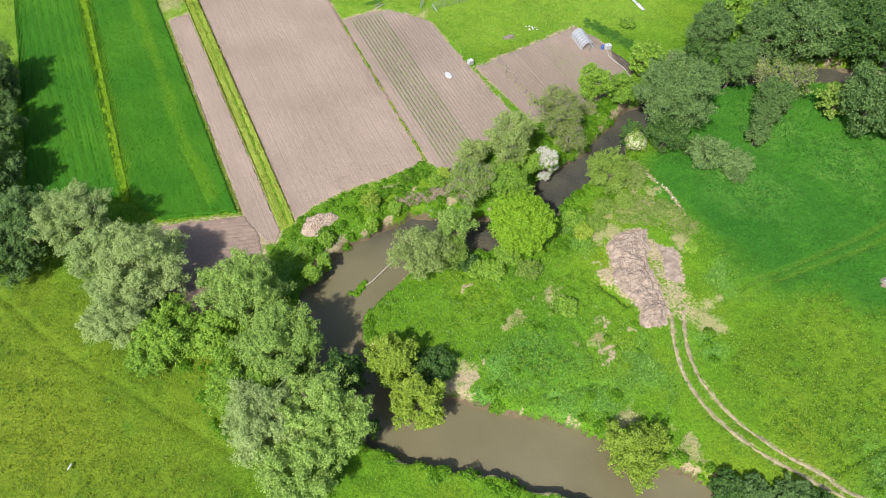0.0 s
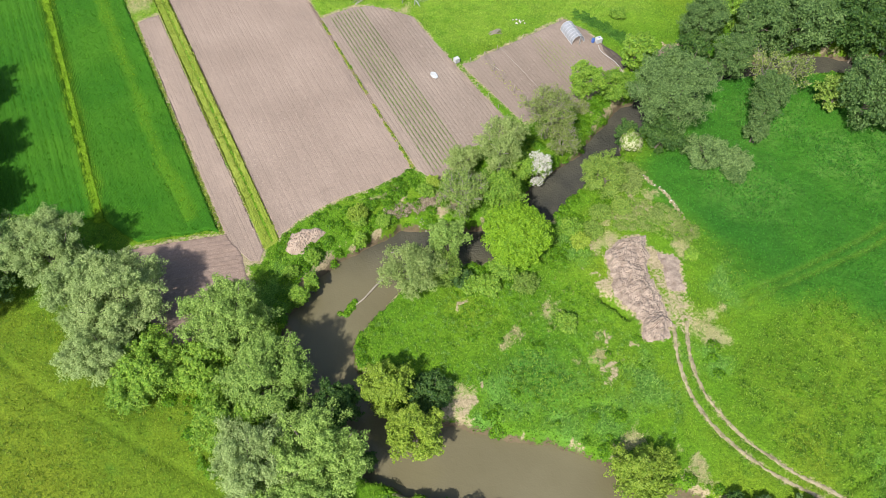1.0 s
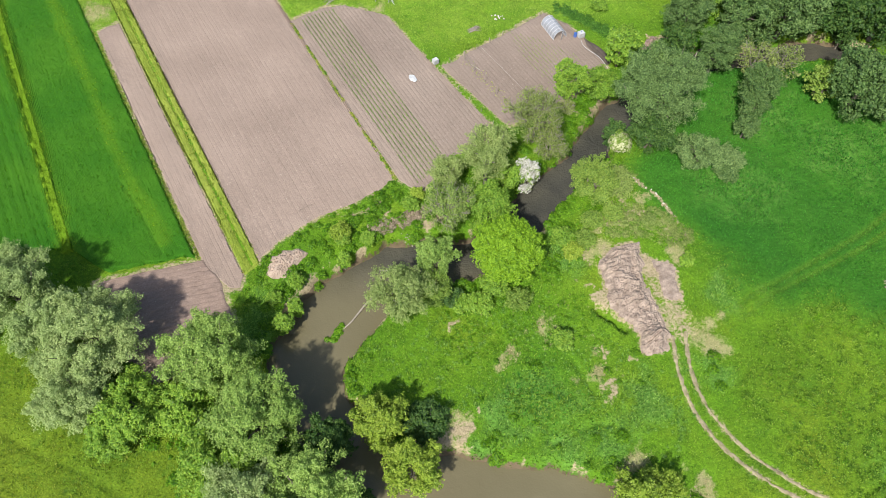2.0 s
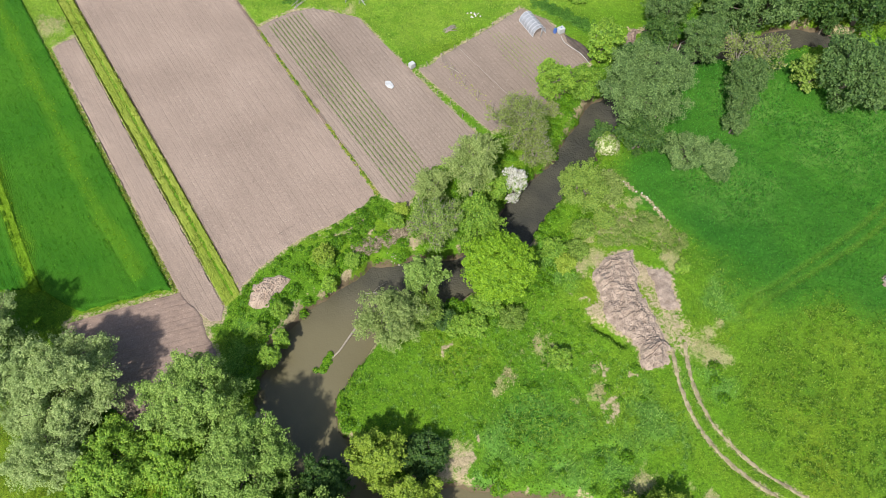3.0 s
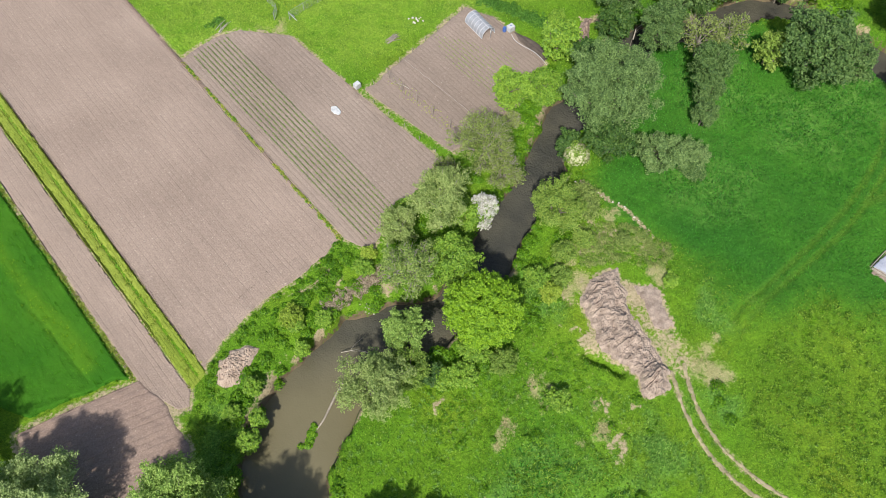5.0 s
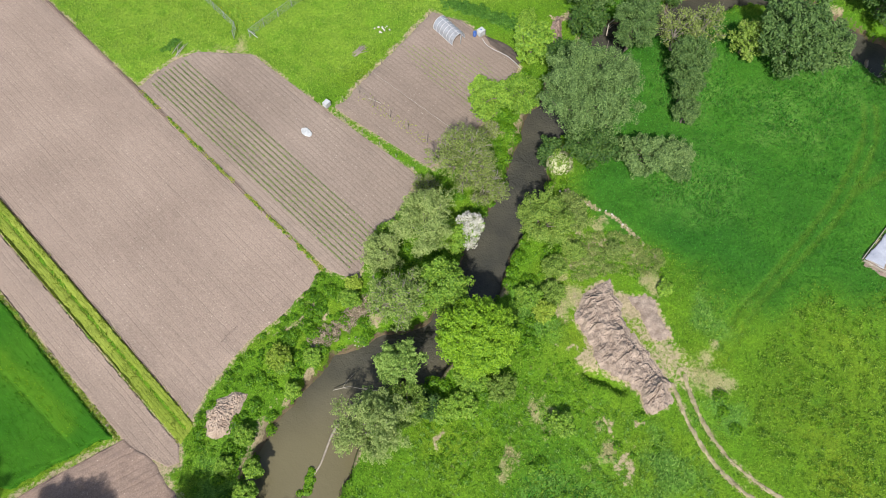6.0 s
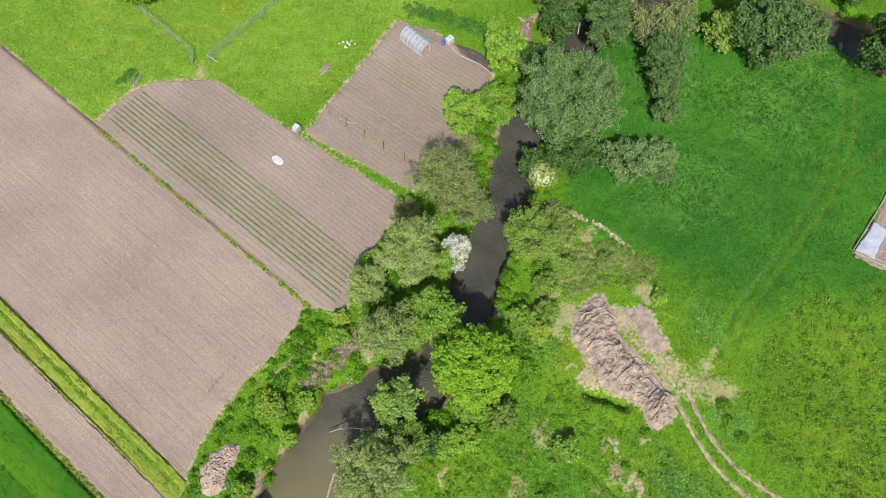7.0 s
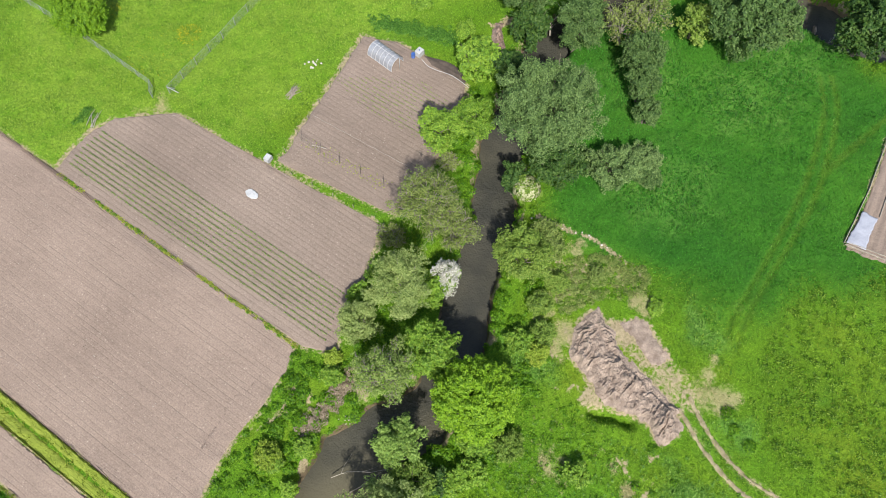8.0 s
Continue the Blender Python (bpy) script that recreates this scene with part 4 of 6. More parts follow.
def tree(kind, x, y, cz, R, coarse=1.0):
    """A tree by its crown's middle height and radius: trunk with limbs, and a crown of leaf clumps."""
    material, size, density, share, words = LOOK[kind]
    size *= coarse
    low = cz - 0.2 < R * 0.75
    Rz = min(R * 0.9, cz + 0.3) if low else R * (1.25 if kind == "white" else 0.85)
    z0 = float(height(np.array([x]), np.array([y]))[0])
    in_river = z0 < -0.4
    z0 = max(z0, -2.3)
    top = cz - z0
    name = "shrub" if cz < 2.4 else "tree"
    base = thing(name, x, y, z0, words, "shrub" if cz < 2.4 else "tree", "riverside trees and shrubs")
    count = int(np.clip(2.4 / share ** 2, 18, 84))
    c, r = lobes_of(R, Rz, top, count, R * share, 0.06 if kind == "lime" else 0.22)
    c[:, 2] = np.maximum(c[:, 2], 0.35 * r)
    if kind == "lime":
        r *= 1.3
    items, stems = [], (1 if cz >= 3.3 else 3)
    for s in range(stems):
        ang = rng.random() * 6.28
        foot = np.array([math.cos(ang), math.sin(ang), 0]) * (0.0 if stems == 1 else 0.18 * R)
        lean = np.array([rng.normal() * 0.12 * R, rng.normal() * 0.12 * R, 0])
        pts = [foot + np.array([0, 0, -0.35]), foot + lean * 0.3 + np.array([0, 0, top * 0.35]), foot + lean * 0.7 + np.array([0, 0, top * 0.7]), lean + np.array([0, 0, top * 1.15])]
        w = 0.055 * R + 0.03
        items.append((pts, [w * 1.3, w, w * 0.7, w * 0.3]))
        for b in range(9 if stems == 1 else 3):
            k = rng.integers(len(c))
            start = pts[1] + (np.array(pts[2]) - pts[1]) * rng.random()
            mid = (start + c[k]) / 2 + np.array([0, 0, 0.12 * R]) + rng.normal(size=3) * 0.06 * R
            items.append(([start, mid, c[k], c[k] + (c[k] - start) * 0.18 + np.array([0, 0, 0.1 * R])], [w * 0.5, w * 0.32, w * 0.16, w * 0.05]))
    if kind in ("sparse", "brown", "bare"):
        for k in range(len(c)):
            for b in range(4 if kind == "bare" else 8):
                tip = c[k] + unit(1)[0] * r[k] * 1.1 + np.array([0, 0, 0.3 * r[k]])
                items.append(([c[k] * 0.75 + np.array([0, 0, top * 0.2]), (c[k] + tip) / 2, tip], [0.028, 0.018, 0.008] if kind == "bare" else [0.05, 0.03, 0.012]))
    part("trunk", tubes("trunk", items, "twig" if kind in ("sparse", "brown", "bare", "grey") else "bark", 5 if kind in ("sparse", "brown", "bare") else 6), base)
    part("crown", leafy("crown", c, r, size, density, material), base)
    if kind == "elder":
        d = unit(1000)
        d = d[d[:, 2] > -0.15]
        V, Q = leaves(np.array([0, 0, top]) + d * np.array([R, R, Rz]) * (1.0 + 0.14 * rng.random((len(d), 1))), d, 0.24, 1.1)
        part("blossom", mesh_np("blossom", V, Q, "cream"), base, "flat creamy white flower heads")
    if kind == "white":
        part("green_leaves", leafy("green_leaves", c * 0.92, r * 0.85, 0.11, 0.45, "bright"), base, "green leaves under the blossom")
    return base


WEST_TREES = [
    ('willow', -31.3, 47.2, 5.0, 5.1), ('willow', -35.4, 47.5, 5.0, 3.8), ('willow', -32.6, 41.8, 3.0, 4.0), ('willow', -40.5, 53.0, 5.0, 4.5),
    ('willowd', -46.6, 53.3, 4.5, 4.2), ('willowd', -47.1, 49.1, 3.5, 3.4), ('willowd', -54.0, 61.2, 4.2, 4.4), ('willowd', -57.0, 69.6, 4.2, 4.6),
    ('willowd', -62.2, 79.6, 4.4, 5.0), ('willowd', -59.8, 78.2, 2.6, 3.0), ('willowd', -56.3, 57.0, 4.6, 4.6), ('willowg', -19.8, 44.3, 4.5, 4.6),
    ('bright', -27.0, 39.6, 2.8, 3.5), ('bright', -21.9, 39.2, 3.0, 2.8), ('willowg', -14.8, 37.1, 4.5, 4.3), ('willowg', -9.6, 29.2, 5.0, 4.5),
    ('willow', -15.0, 28.7, 4.5, 4.3), ('willowg', -11.9, 24.8, 3.5, 3.9), ('dark', -8.5, 35.5, 2.2, 2.5), ('bright', -18.5, 33.6, 3.0, 3.5),
    ('bright', -29.1, 38.0, 1.3, 2.6),
]
BEND_TREES = [
    ('lime', 11.3, 55.3, 3.5, 3.8), ('bright', 10.2, 61.5, 3.5, 2.7), ('grey', 10.6, 67.6, 6.5, 3.2), ('sparse', 5.4, 61.4, 4.0, 3.0),
    ('grey', 5.7, 67.4, 3.0, 2.1), ('white', 15.8, 67.6, 1.7, 1.6), ('bright', 13.2, 67.3, 2.0, 1.9), ('brown', 17.4, 74.2, 5.0, 3.6),
    ('brown', 19.0, 71.2, 3.0, 2.3), ('bright', 23.6, 82.1, 3.5, 2.5), ('olive', 23.6, 65.8, 1.8, 3.1), ('grey', -0.8, 50.7, 3.0, 3.3),
    ('olive', 2.5, 51.9, 1.5, 2.4), ('willowg', 3.4, 55.6, 2.6, 2.3), ('oliveb', -3.6, 36.9, 2.8, 2.9), ('oliveb', -0.6, 32.3, 2.5, 2.8),
    ('dark', 1.1, 37.0, 1.0, 2.3), ('oliveb', 21.1, 27.9, 1.5, 3.2), ('lime', -4.5, 117.4, 2.6, 3.1),
]
UPSTREAM_TREES = [
    ('bright', 28.1, 82.2, 2.1, 2.4), ('willowm', 33.9, 76.8, 6.0, 5.6), ('dark', 32.6, 72.7, 2.3, 2.8), ('elder', 28.5, 72.1, 1.3, 1.4),
    ('dark', 28.3, 73.9, 1.3, 1.6), ('willowm', 37.8, 69.3, 1.9, 2.7), ('willowm', 41.6, 68.7, 1.0, 2.3), ('willowd', 48.6, 79.0, 4.3, 2.6), ('willowd', 47.0, 76.2, 3.2, 2.1), ('willowd', 45.6, 73.4, 2.0, 1.7),
    ('scrub', 27.0, 66.3, 0.7, 2.2), ('dark', 29.6, 24.6, 0.7, 1.6), ('willowd', 32.2, 24.0, 0.6, 1.7), ('willowd', 35.7, 23.5, 0.8, 2.0), ('dark', 38.0, 22.9, 0.6, 1.6), ('willowd', 43.0, 94.2, 5.0, 3.7),
    ('willowd', 47.6, 88.4, 3.8, 2.2), ('willowd', 44.9, 86.2, 4.2, 3.0),
]
FAR_TREES = [
    ('dark', 41.0, 90.3, 2.5, 2.3), ('bright', 32.0, 88.1, 3.5, 2.4), ('dark', 35.5, 86.6, 1.5, 2.1),
    ('bare', 50.0, 84.0, 3.8, 3.0), ('bare', 53.8, 83.8, 3.6, 2.8), ('olive', 58.3, 80.0, 3.0, 2.5), ('willowd', 61.9, 77.5, 5.0, 4.9), ('willowd', 65.8, 75.4, 3.8, 3.2),
    ('dark', 74.2, 68.5, 4.5, 4.1), ('willowd', 57.6, 93.4, 5.4, 5.2), ('dark', 64.6, 95.0, 5.6, 5.6), ('willowd', 51.4, 93.8, 4.6, 4.2),
    ('dark', 71.4, 91.8, 5.0, 5.4), ('bright', 48.6, 99.6, 4.0, 4.0),
    ('dark', 55.4, 102.6, 5.4, 5.4), ('dark', 63.4, 105.4, 5.6, 6.0), ('dark', 72.6, 102.4, 5.4, 6.0), ('dark', 79.6, 92.6, 5.0, 5.4), ('dark', 79.8, 80.6, 4.4, 4.6),
]
for spec in WEST_TREES + BEND_TREES:
    tree(*spec)
for spec in UPSTREAM_TREES:
    tree(*spec, coarse=1.1)
for spec in FAR_TREES:
    tree(*spec, coarse=1.75)

SHRUBS = [("bright", -14.6, 52.6, 0.9), ("bright", -12.2, 54.6, 1.0), ("bright", -13.4, 49.6, 1.1), ("bright", -12.2, 51.4, 0.9), ("oliveb", -7.2, 60.9, 1.3), ("bright", -6.8, 57.3, 0.8), ("bright", -4.1, 59.8, 0.9),
          ("bright", 1.2, 64.7, 1.1), ("oliveb", 2.0, 66.1, 0.9), ("bright", 9.8, 52.4, 1.6), ("olive", 12.2, 50.4, 1.5), ("dark", 4.6, 51.4, 1.5), ("olive", 25.4, 61.7, 1.3),
          ("bright", 32.6, 54.4, 0.9), ("olive", 21.1, 57.9, 1.3), ("bright", 18.6, 58.4, 1.5), ("bright", 16.3, 45.2, 1.2), ("oliveb", 19.4, 56.4, 1.2)]
MORE_SHRUBS = [("dark", 54.4, 92.2, 1.6), ("dark", 60.2, 93.8, 1.7), ("dark", 67.6, 92.2, 1.7), ("dark", 61.8, 94.0, 1.5), ("olive", 22.6, 60.8, 1.4), ("bright", 8.0, 50.2, 1.4), ("bright", 6.0, 50.4, 1.2), ("bright", 32.1, 101.0, 1.2), ("dark", 50.7, 81.0, 1.8),
               ("bright", 34.6, 94.6, 1.3), ("bright", 7.4, 70.4, 1.4), ("bright", 10.4, 71.6, 1.5), ("brown", 13.4, 74.6, 1.5), ("brown", 23.2, 79.6, 1.2), ("scrub", 29.4, 60.4, 0.9),
               ("brown", 29.8, 84.2, 1.1), ("dark", 36.4, 71.6, 1.6), ("willowd", 41.2, 66.8, 1.5), ("dark", -5.2, 30.4, 0.8), ("bright", -7.0, 60.0, 0.9)]
for kind, x, y, R in SHRUBS + MORE_SHRUBS:
    tree(kind, x, y, 0.45 * R, R)


# ------------------------------------------------------------------ grass and weeds
VIEW = [(-72, 106), (-62, 70), (-48, 12), (52, 12), (86, 72), (80, 112), (20, 122), (-14, 130), (-60, 130)]


def points_in(poly, n):
    p = np.array(poly)
    x, y = rng.uniform(p[:, 0].min(), p[:, 0].max(), n), rng.uniform(p[:, 1].min(), p[:, 1].max(), n)
    keep = inside(x, y, poly)
    return x[keep], y[keep]


def blades(x, y, z, tall, wide, per, lean=1.3):
    """Tufts of grass: bent three-cornered blades."""
    n = len(x)
    base = np.repeat(np.stack([x, y, z], 1), per, 0)
    tall, wide = np.repeat(tall, per), np.repeat(wide, per)
    a = rng.random(n * per) * 2 * np.pi
    base[:, 0] += np.cos(a) * wide * 0.8
    base[:, 1] += np.sin(a) * wide * 0.8
    k = lean * (0.3 + rng.random(n * per)) * tall
    tip = base + np.stack([np.cos(a) * k, np.sin(a) * k, tall * (0.6 + 0.5 * rng.random(n * per))], 1)
    side = np.stack([-np.sin(a), np.cos(a), np.zeros(n * per)], 1) * wide[:, None]
    low = base - np.array([0, 0, 0.06])
    V = np.stack([low - side, low + side, tip], 1).reshape(-1, 3)
    return V, np.arange(len(V)).reshape(-1, 3)


def stuff(name, V, Q, material, label, category):
    return tagged(new(name, mesh_np(name, V, Q, material)), label, category, kind="stuff")


def grow_grass():
    x, y = points_in(VIEW, 592000)
    keep = np.ones(len(x), bool)
    for poly in SOILS + CROPS + [HEAP, FLAT_DIRT, GRASS_STRIP]:
        keep &= ~inside(x, y, poly)
    x, y = x[keep], y[keep]
    edge = river_profile(x, y)
    z = height(x, y, edge)
    bare, dry, lush = wear(x, y)
    clump = fbm(x, y, 0.35, 3)
    r = rng.random(len(x))
    mown = np.min([line_distance(x, y, line)[0] for line in (FAINT_A, FAINT_B, FAINT_C)], 0)
    keep = (rng.random(len(x)) < smooth(11, 19, y + (clump - 0.5) * 8)) & (z > -1.6) & (mown > 0.09) & (np.min([line_distance(x, y, q)[0] for q in (MEADOW_PATH, DITCH, FOLD, FURROW)], 0) > 0.18) & (bare < 0.35 + 0.25 * r) & (r < 0.55 + 0.6 * clump)
    x, y, z, dry, lush, clump, r, mown = (q[keep] for q in (x, y, z, dry, lush, clump, r, mown))
    straw = (dry * (0.4 + clump) > 0.35 + 0.5 * r)
    tall = (0.12 + 0.12 * clump ** 1.5 + 0.10 * lush) * (0.7 + 0.6 * rng.random(len(x)))
    wide = 0.030 + 0.026 * rng.random(len(x)) + 0.02 * lush
    deep = cloud_green(x, y) > 0.15 + 0.7 * rng.random(len(x))
    flat = (mown < 0.3) & (rng.random(len(x)) < 0.7)
    wet = (lush > 0.2 + 0.6 * rng.random(len(x))) & (cloud_green(x, y) < 0.25) & ~straw & ~flat
    straw &= ~flat
    deep &= ~flat
    old = ~straw & ~flat & (on_grid(x, y, "pasture") > 0.1 + 0.8 * rng.random(len(x)))
    light = ~straw & ~flat & ~wet & (on_grid(x, y, "hay") > 0.1 + 0.7 * rng.random(len(x)))
    old &= ~wet & ~light
    deep &= ~old & ~wet & ~light
    for sel, material, name, label in ((old, "pasture", "pasture_grass", "older olive green pasture grass"), (light, "hay", "pale_grass", "paler yellow-green meadow grass behind the plots"), (wet, "lush", "lush_grass", "lush blue-green grass in damp hollows"), (flat, "pressed", "pressed_grass", "pale grass pressed down by passing wheels"), (~straw & ~deep & ~flat & ~old & ~wet & ~light, "grass", "meadow_grass", "thick uneven yellow-green meadow grass"), (~straw & deep, "emerald", "meadow_grass", "deep green meadow grass, mostly cloud shade in its colour"), (straw, "dry_grass", "dry_grass", "trampled straw-coloured dry grass")):
        V, Q = blades(x[sel], y[sel], z[sel], tall[sel], wide[sel], 2)
        stuff(name, V, Q, material, label, "grass")
    for line in (FAINT_A, FAINT_B, FAINT_C):
        t = rng.random(4200) * (len(line) - 1.001)
        i = t.astype(int)
        p = line[i] + (line[i + 1] - line[i]) * (t - i)[:, None] + rng.normal(size=(4200, 2)) * (0.13 + 0.4 * smooth(9, 0, t)[:, None])
        p = p[fbm(p[:, 0], p[:, 1], 0.5, 2) > 0.36]
        V, Q = blades(p[:, 0], p[:, 1], height(p[:, 0], p[:, 1]), np.full(len(p), 0.08), np.full(len(p), 0.03), 2, 1.6)
        stuff("pressed_grass", V, Q, "pressed", "pale grass pressed down by passing wheels", "grass")
    for poly, n, lift, tall, material, name, label in ((CROP_EAST, 70000, 0.26, 0.14, "crop", "cereal_blades", "dense upright green cereal blades"), (CROP_WEST, 60000, 0.26, 0.14, "crop", "cereal_blades", "green cereal blades in drilled rows"),
                                                       (GRASS_STRIP, 34000, 0.08, 0.24, "strip", "strip_grass", "tall seeding yellow-green grass")):
        x, y = points_in(poly, n)
        sel = y < 126
        x, y = x[sel], y[sel]
        groups = [(np.ones(len(x), bool), material, name, label)]
        if material == "crop":
            v = x * -FIELD.y + y * FIELD.x
            pitch = 0.5 if poly is CROP_WEST else 0.35
            shift = (np.round(v / pitch) * pitch - v) * (0.6 if poly is CROP_WEST else 0.4)
            x, y = x - shift * FIELD.y, y + shift * FIELD.x
            gap = np.minimum(line_distance(x, y, TRAMLINE)[0], 9)
            pale = rng.random(len(x)) < thin_crop(x, y)
            groups = [(~pale & (gap > 0.16), material, name, label), (pale & (gap > 0.16), "pale_crop", name, "yellowish thinner cereal blades in a long band")]
        for sel, material, name, label in groups:
            V, Q = blades(x[sel], y[sel], height(x[sel], y[sel]) + lift, np.full(sel.sum(), tall) * (0.7 + 0.6 * rng.random(sel.sum())), np.full(sel.sum(), 0.052 if material == "pale_crop" else 0.042), 3, 0.9)
            stuff(name, V, Q, material, label, "grass" if material == "strip" else "crop")
    t = rng.random(6000)
    x, y = -38.0 - 30.4 * t + rng.normal(size=6000) * 0.38, 60.3 + 70.7 * t + rng.normal(size=6000) * 0.1
    V, Q = blades(x, y, height(x, y) + 0.24, 0.12 + 0.08 * rng.random(len(x)), np.full(len(x), 0.045), 3, 0.9)
    stuff("baulk_grass", V, Q, "pale_crop", "yellow-green grass on the baulk between two crops", "grass")
    for cx, cy, r, n in ((5.4, 110.8, 1.6, 240), (-1.7, 118.6, 1.5, 160), (1.8, 109.0, 4.5, 160)):
        a, k = rng.random(n) * 6.28, r * np.sqrt(rng.random(n))
        x, y = cx + k * np.cos(a), cy + k * np.sin(a)
        C = np.stack([x, y, height(x, y) + 0.35], 1)
        V, Q = leaves(C, np.tile([0, 0, 1.0], (n, 1)) + unit(n) * 0.3, 0.09, 1.0)
        stuff("yellow_flowers", V, Q, "yellow", "scattered yellow meadow flowers in grass", "flowers")


def mounds(x, y, r, size, density, name, material, label, category, lift=0.0):
    z = height(x, y) + lift
    C, N = [], []
    for i in range(len(x)):
        n = max(6, int(density * 2 * np.pi * r[i] ** 2 / (size * size * 0.75)))
        d = unit(n)
        d[:, 2] = np.abs(d[:, 2])
        k = (0.7 + 0.5 * rng.random((n, 1))) * r[i]
        C.append(np.array([x[i], y[i], z[i]]) + d * k * np.array([1, 1, 0.85]))
        nn = d * 0.6 + np.array([0, 0, 0.7]) + unit(n) * 0.5
        N.append(nn / np.linalg.norm(nn, axis=1)[:, None])
    V, Q = leaves(np.vstack(C), np.vstack(N), size, 1.5)
    return stuff(name, V, Q, material, label, category)


def grow_weeds():
    x, y = points_in(VIEW, 24000)
    edge = river_profile(x, y)
    z = height(x, y, edge)
    free = np.ones(len(x), bool)
    for poly in SOILS + CROPS + [GRASS_STRIP, HEAP, FLAT_DIRT]:
        free &= poly_distance(x, y, poly) < -0.35
    bare, dry, lush = wear(x, y)
    north = inside(x, y, [(-18, 54), (-14, 48), (-4, 57), (4, 60), (14, 70), (26, 80), (32, 88), (28, 84), (20, 78), (12, 74), (3, 65), (-1, 68.5), (-10, 63), (-16, 57.5)])
    thicket = inside(x, y, [(1, 53), (8, 54), (14, 56), (18, 62), (22, 68), (28, 72), (34, 75), (42, 80), (50, 86), (60, 82), (70, 74), (66, 71), (52, 77), (44, 70), (36, 70), (27, 66), (21, 56), (14, 50), (4, 49)])
    west = inside(x, y, [(-34, 42), (-26, 36), (-20, 28), (-14, 22), (-8, 24), (-8, 34), (-13, 42), (-18, 48), (-30, 50)])
    p = 1.2 * np.exp(-((edge - 0.8) / 0.9) ** 2) * smooth(0.25, 0.6, fbm(x, y, 0.25, 2)) + 1.0 * north + 0.4 * thicket + 0.4 * west + 0.08 * lush + 0.03 * inside(x, y, [(0, 34), (12, 34), (24, 30), (30, 40), (24, 45), (16, 52), (4, 50), (-6, 46), (-5, 40)])
    keep = free & (z > -1.75) & (edge > 0.15) & (bare < 0.6) & (rng.random(len(x)) < p * smooth(0.5, 0.15, cloud_green(x, y)))
    x, y, north = x[keep], y[keep], north[keep]
    r = 0.22 + 0.55 * rng.random(len(x)) ** 2
    mounds(x, y, r, 0.14, 1.1, "bank_weeds", "weeds", "lush nettles and weeds crowding the river bank", "weeds")
    for n, lo, hi, size, material, words in ((200, 0.05, 0.13, 0.09, "weeds", "broken line of small weeds between two fields"), (900, 0.04, 0.09, 0.07, "strip", "sparse yellowish grass on the field boundary")):
        t = rng.random(n * 2)
        t = t[fbm(t * 30, t * 0, 1.0, 2) > (0.44 if material == "weeds" else 0.28)][:n]
        x, y = -14.6 + 14.2 * t + rng.normal(size=len(t)) * 0.1, 100.5 - 31.6 * t + rng.normal(size=len(t)) * 0.06
        mounds(x, y, lo + hi * rng.random(len(t)) ** 2, size, 0.8, "boundary_weeds", material, words, "weeds", 0.07)
    t = rng.random(420)
    x, y = -42.3 + 19.0 * t + rng.normal(size=420) * 0.1, 99.0 - 40.5 * t + rng.normal(size=420) * 0.08
    mounds(x, y, 0.08 + 0.12 * rng.random(420), 0.1, 0.5, "boundary_weeds", "strip", "ragged grassy margin along the crop", "weeds")
    t = rng.random(150)
    x, y = -3.4 + 6.6 * t + rng.normal(size=150) * 0.5, 61.4 + 2.2 * t + rng.normal(size=150) * 0.45
    mounds(x, y, 0.12 + 0.3 * rng.random(150) ** 1.5, 0.09, 0.5, "dead_brambles", "bramble", "grey-brown tangle of dead brambles on the bank", "brambles", 0.15)
    t = rng.random(260)
    x, y = 25.8 + 7.4 * t + rng.normal(size=260) * 0.5, 102.0 - 7.6 * t + rng.normal(size=260) * 0.5
    mounds(x, y, 0.15 + 0.3 * rng.random(260), 0.13, 0.7, "comfrey", "comfrey", "dark green comfrey rows behind the greenhouse", "comfrey")
    x, y = -9.2 + rng.normal(size=40) * 0.6, 105.6 + rng.normal(size=40) * 0.5
    mounds(x, y, 0.12 + 0.2 * rng.random(40), 0.1, 0.6, "nettles", "comfrey", "dark green nettle patch beside the poles", "nettles")
    old_bank = [(25.4, 63.6), (31.5, 62.4), (34.6, 58.2), (33.0, 55.6), (28.6, 57.8), (24.0, 58.6)]
    for n, material, words in ((520, "scrub", "low brownish olive scrub on the old bank"), (260, "brown", "grey-brown dead stalks on the old bank"), (160, "weeds", "fresh green nettles on the old bank")):
        x, y = points_in(old_bank, n)
        mounds(x, y, 0.12 + 0.3 * rng.random(len(x)) ** 1.5, 0.1, 0.5, "bank_scrub", material, words, "scrub")
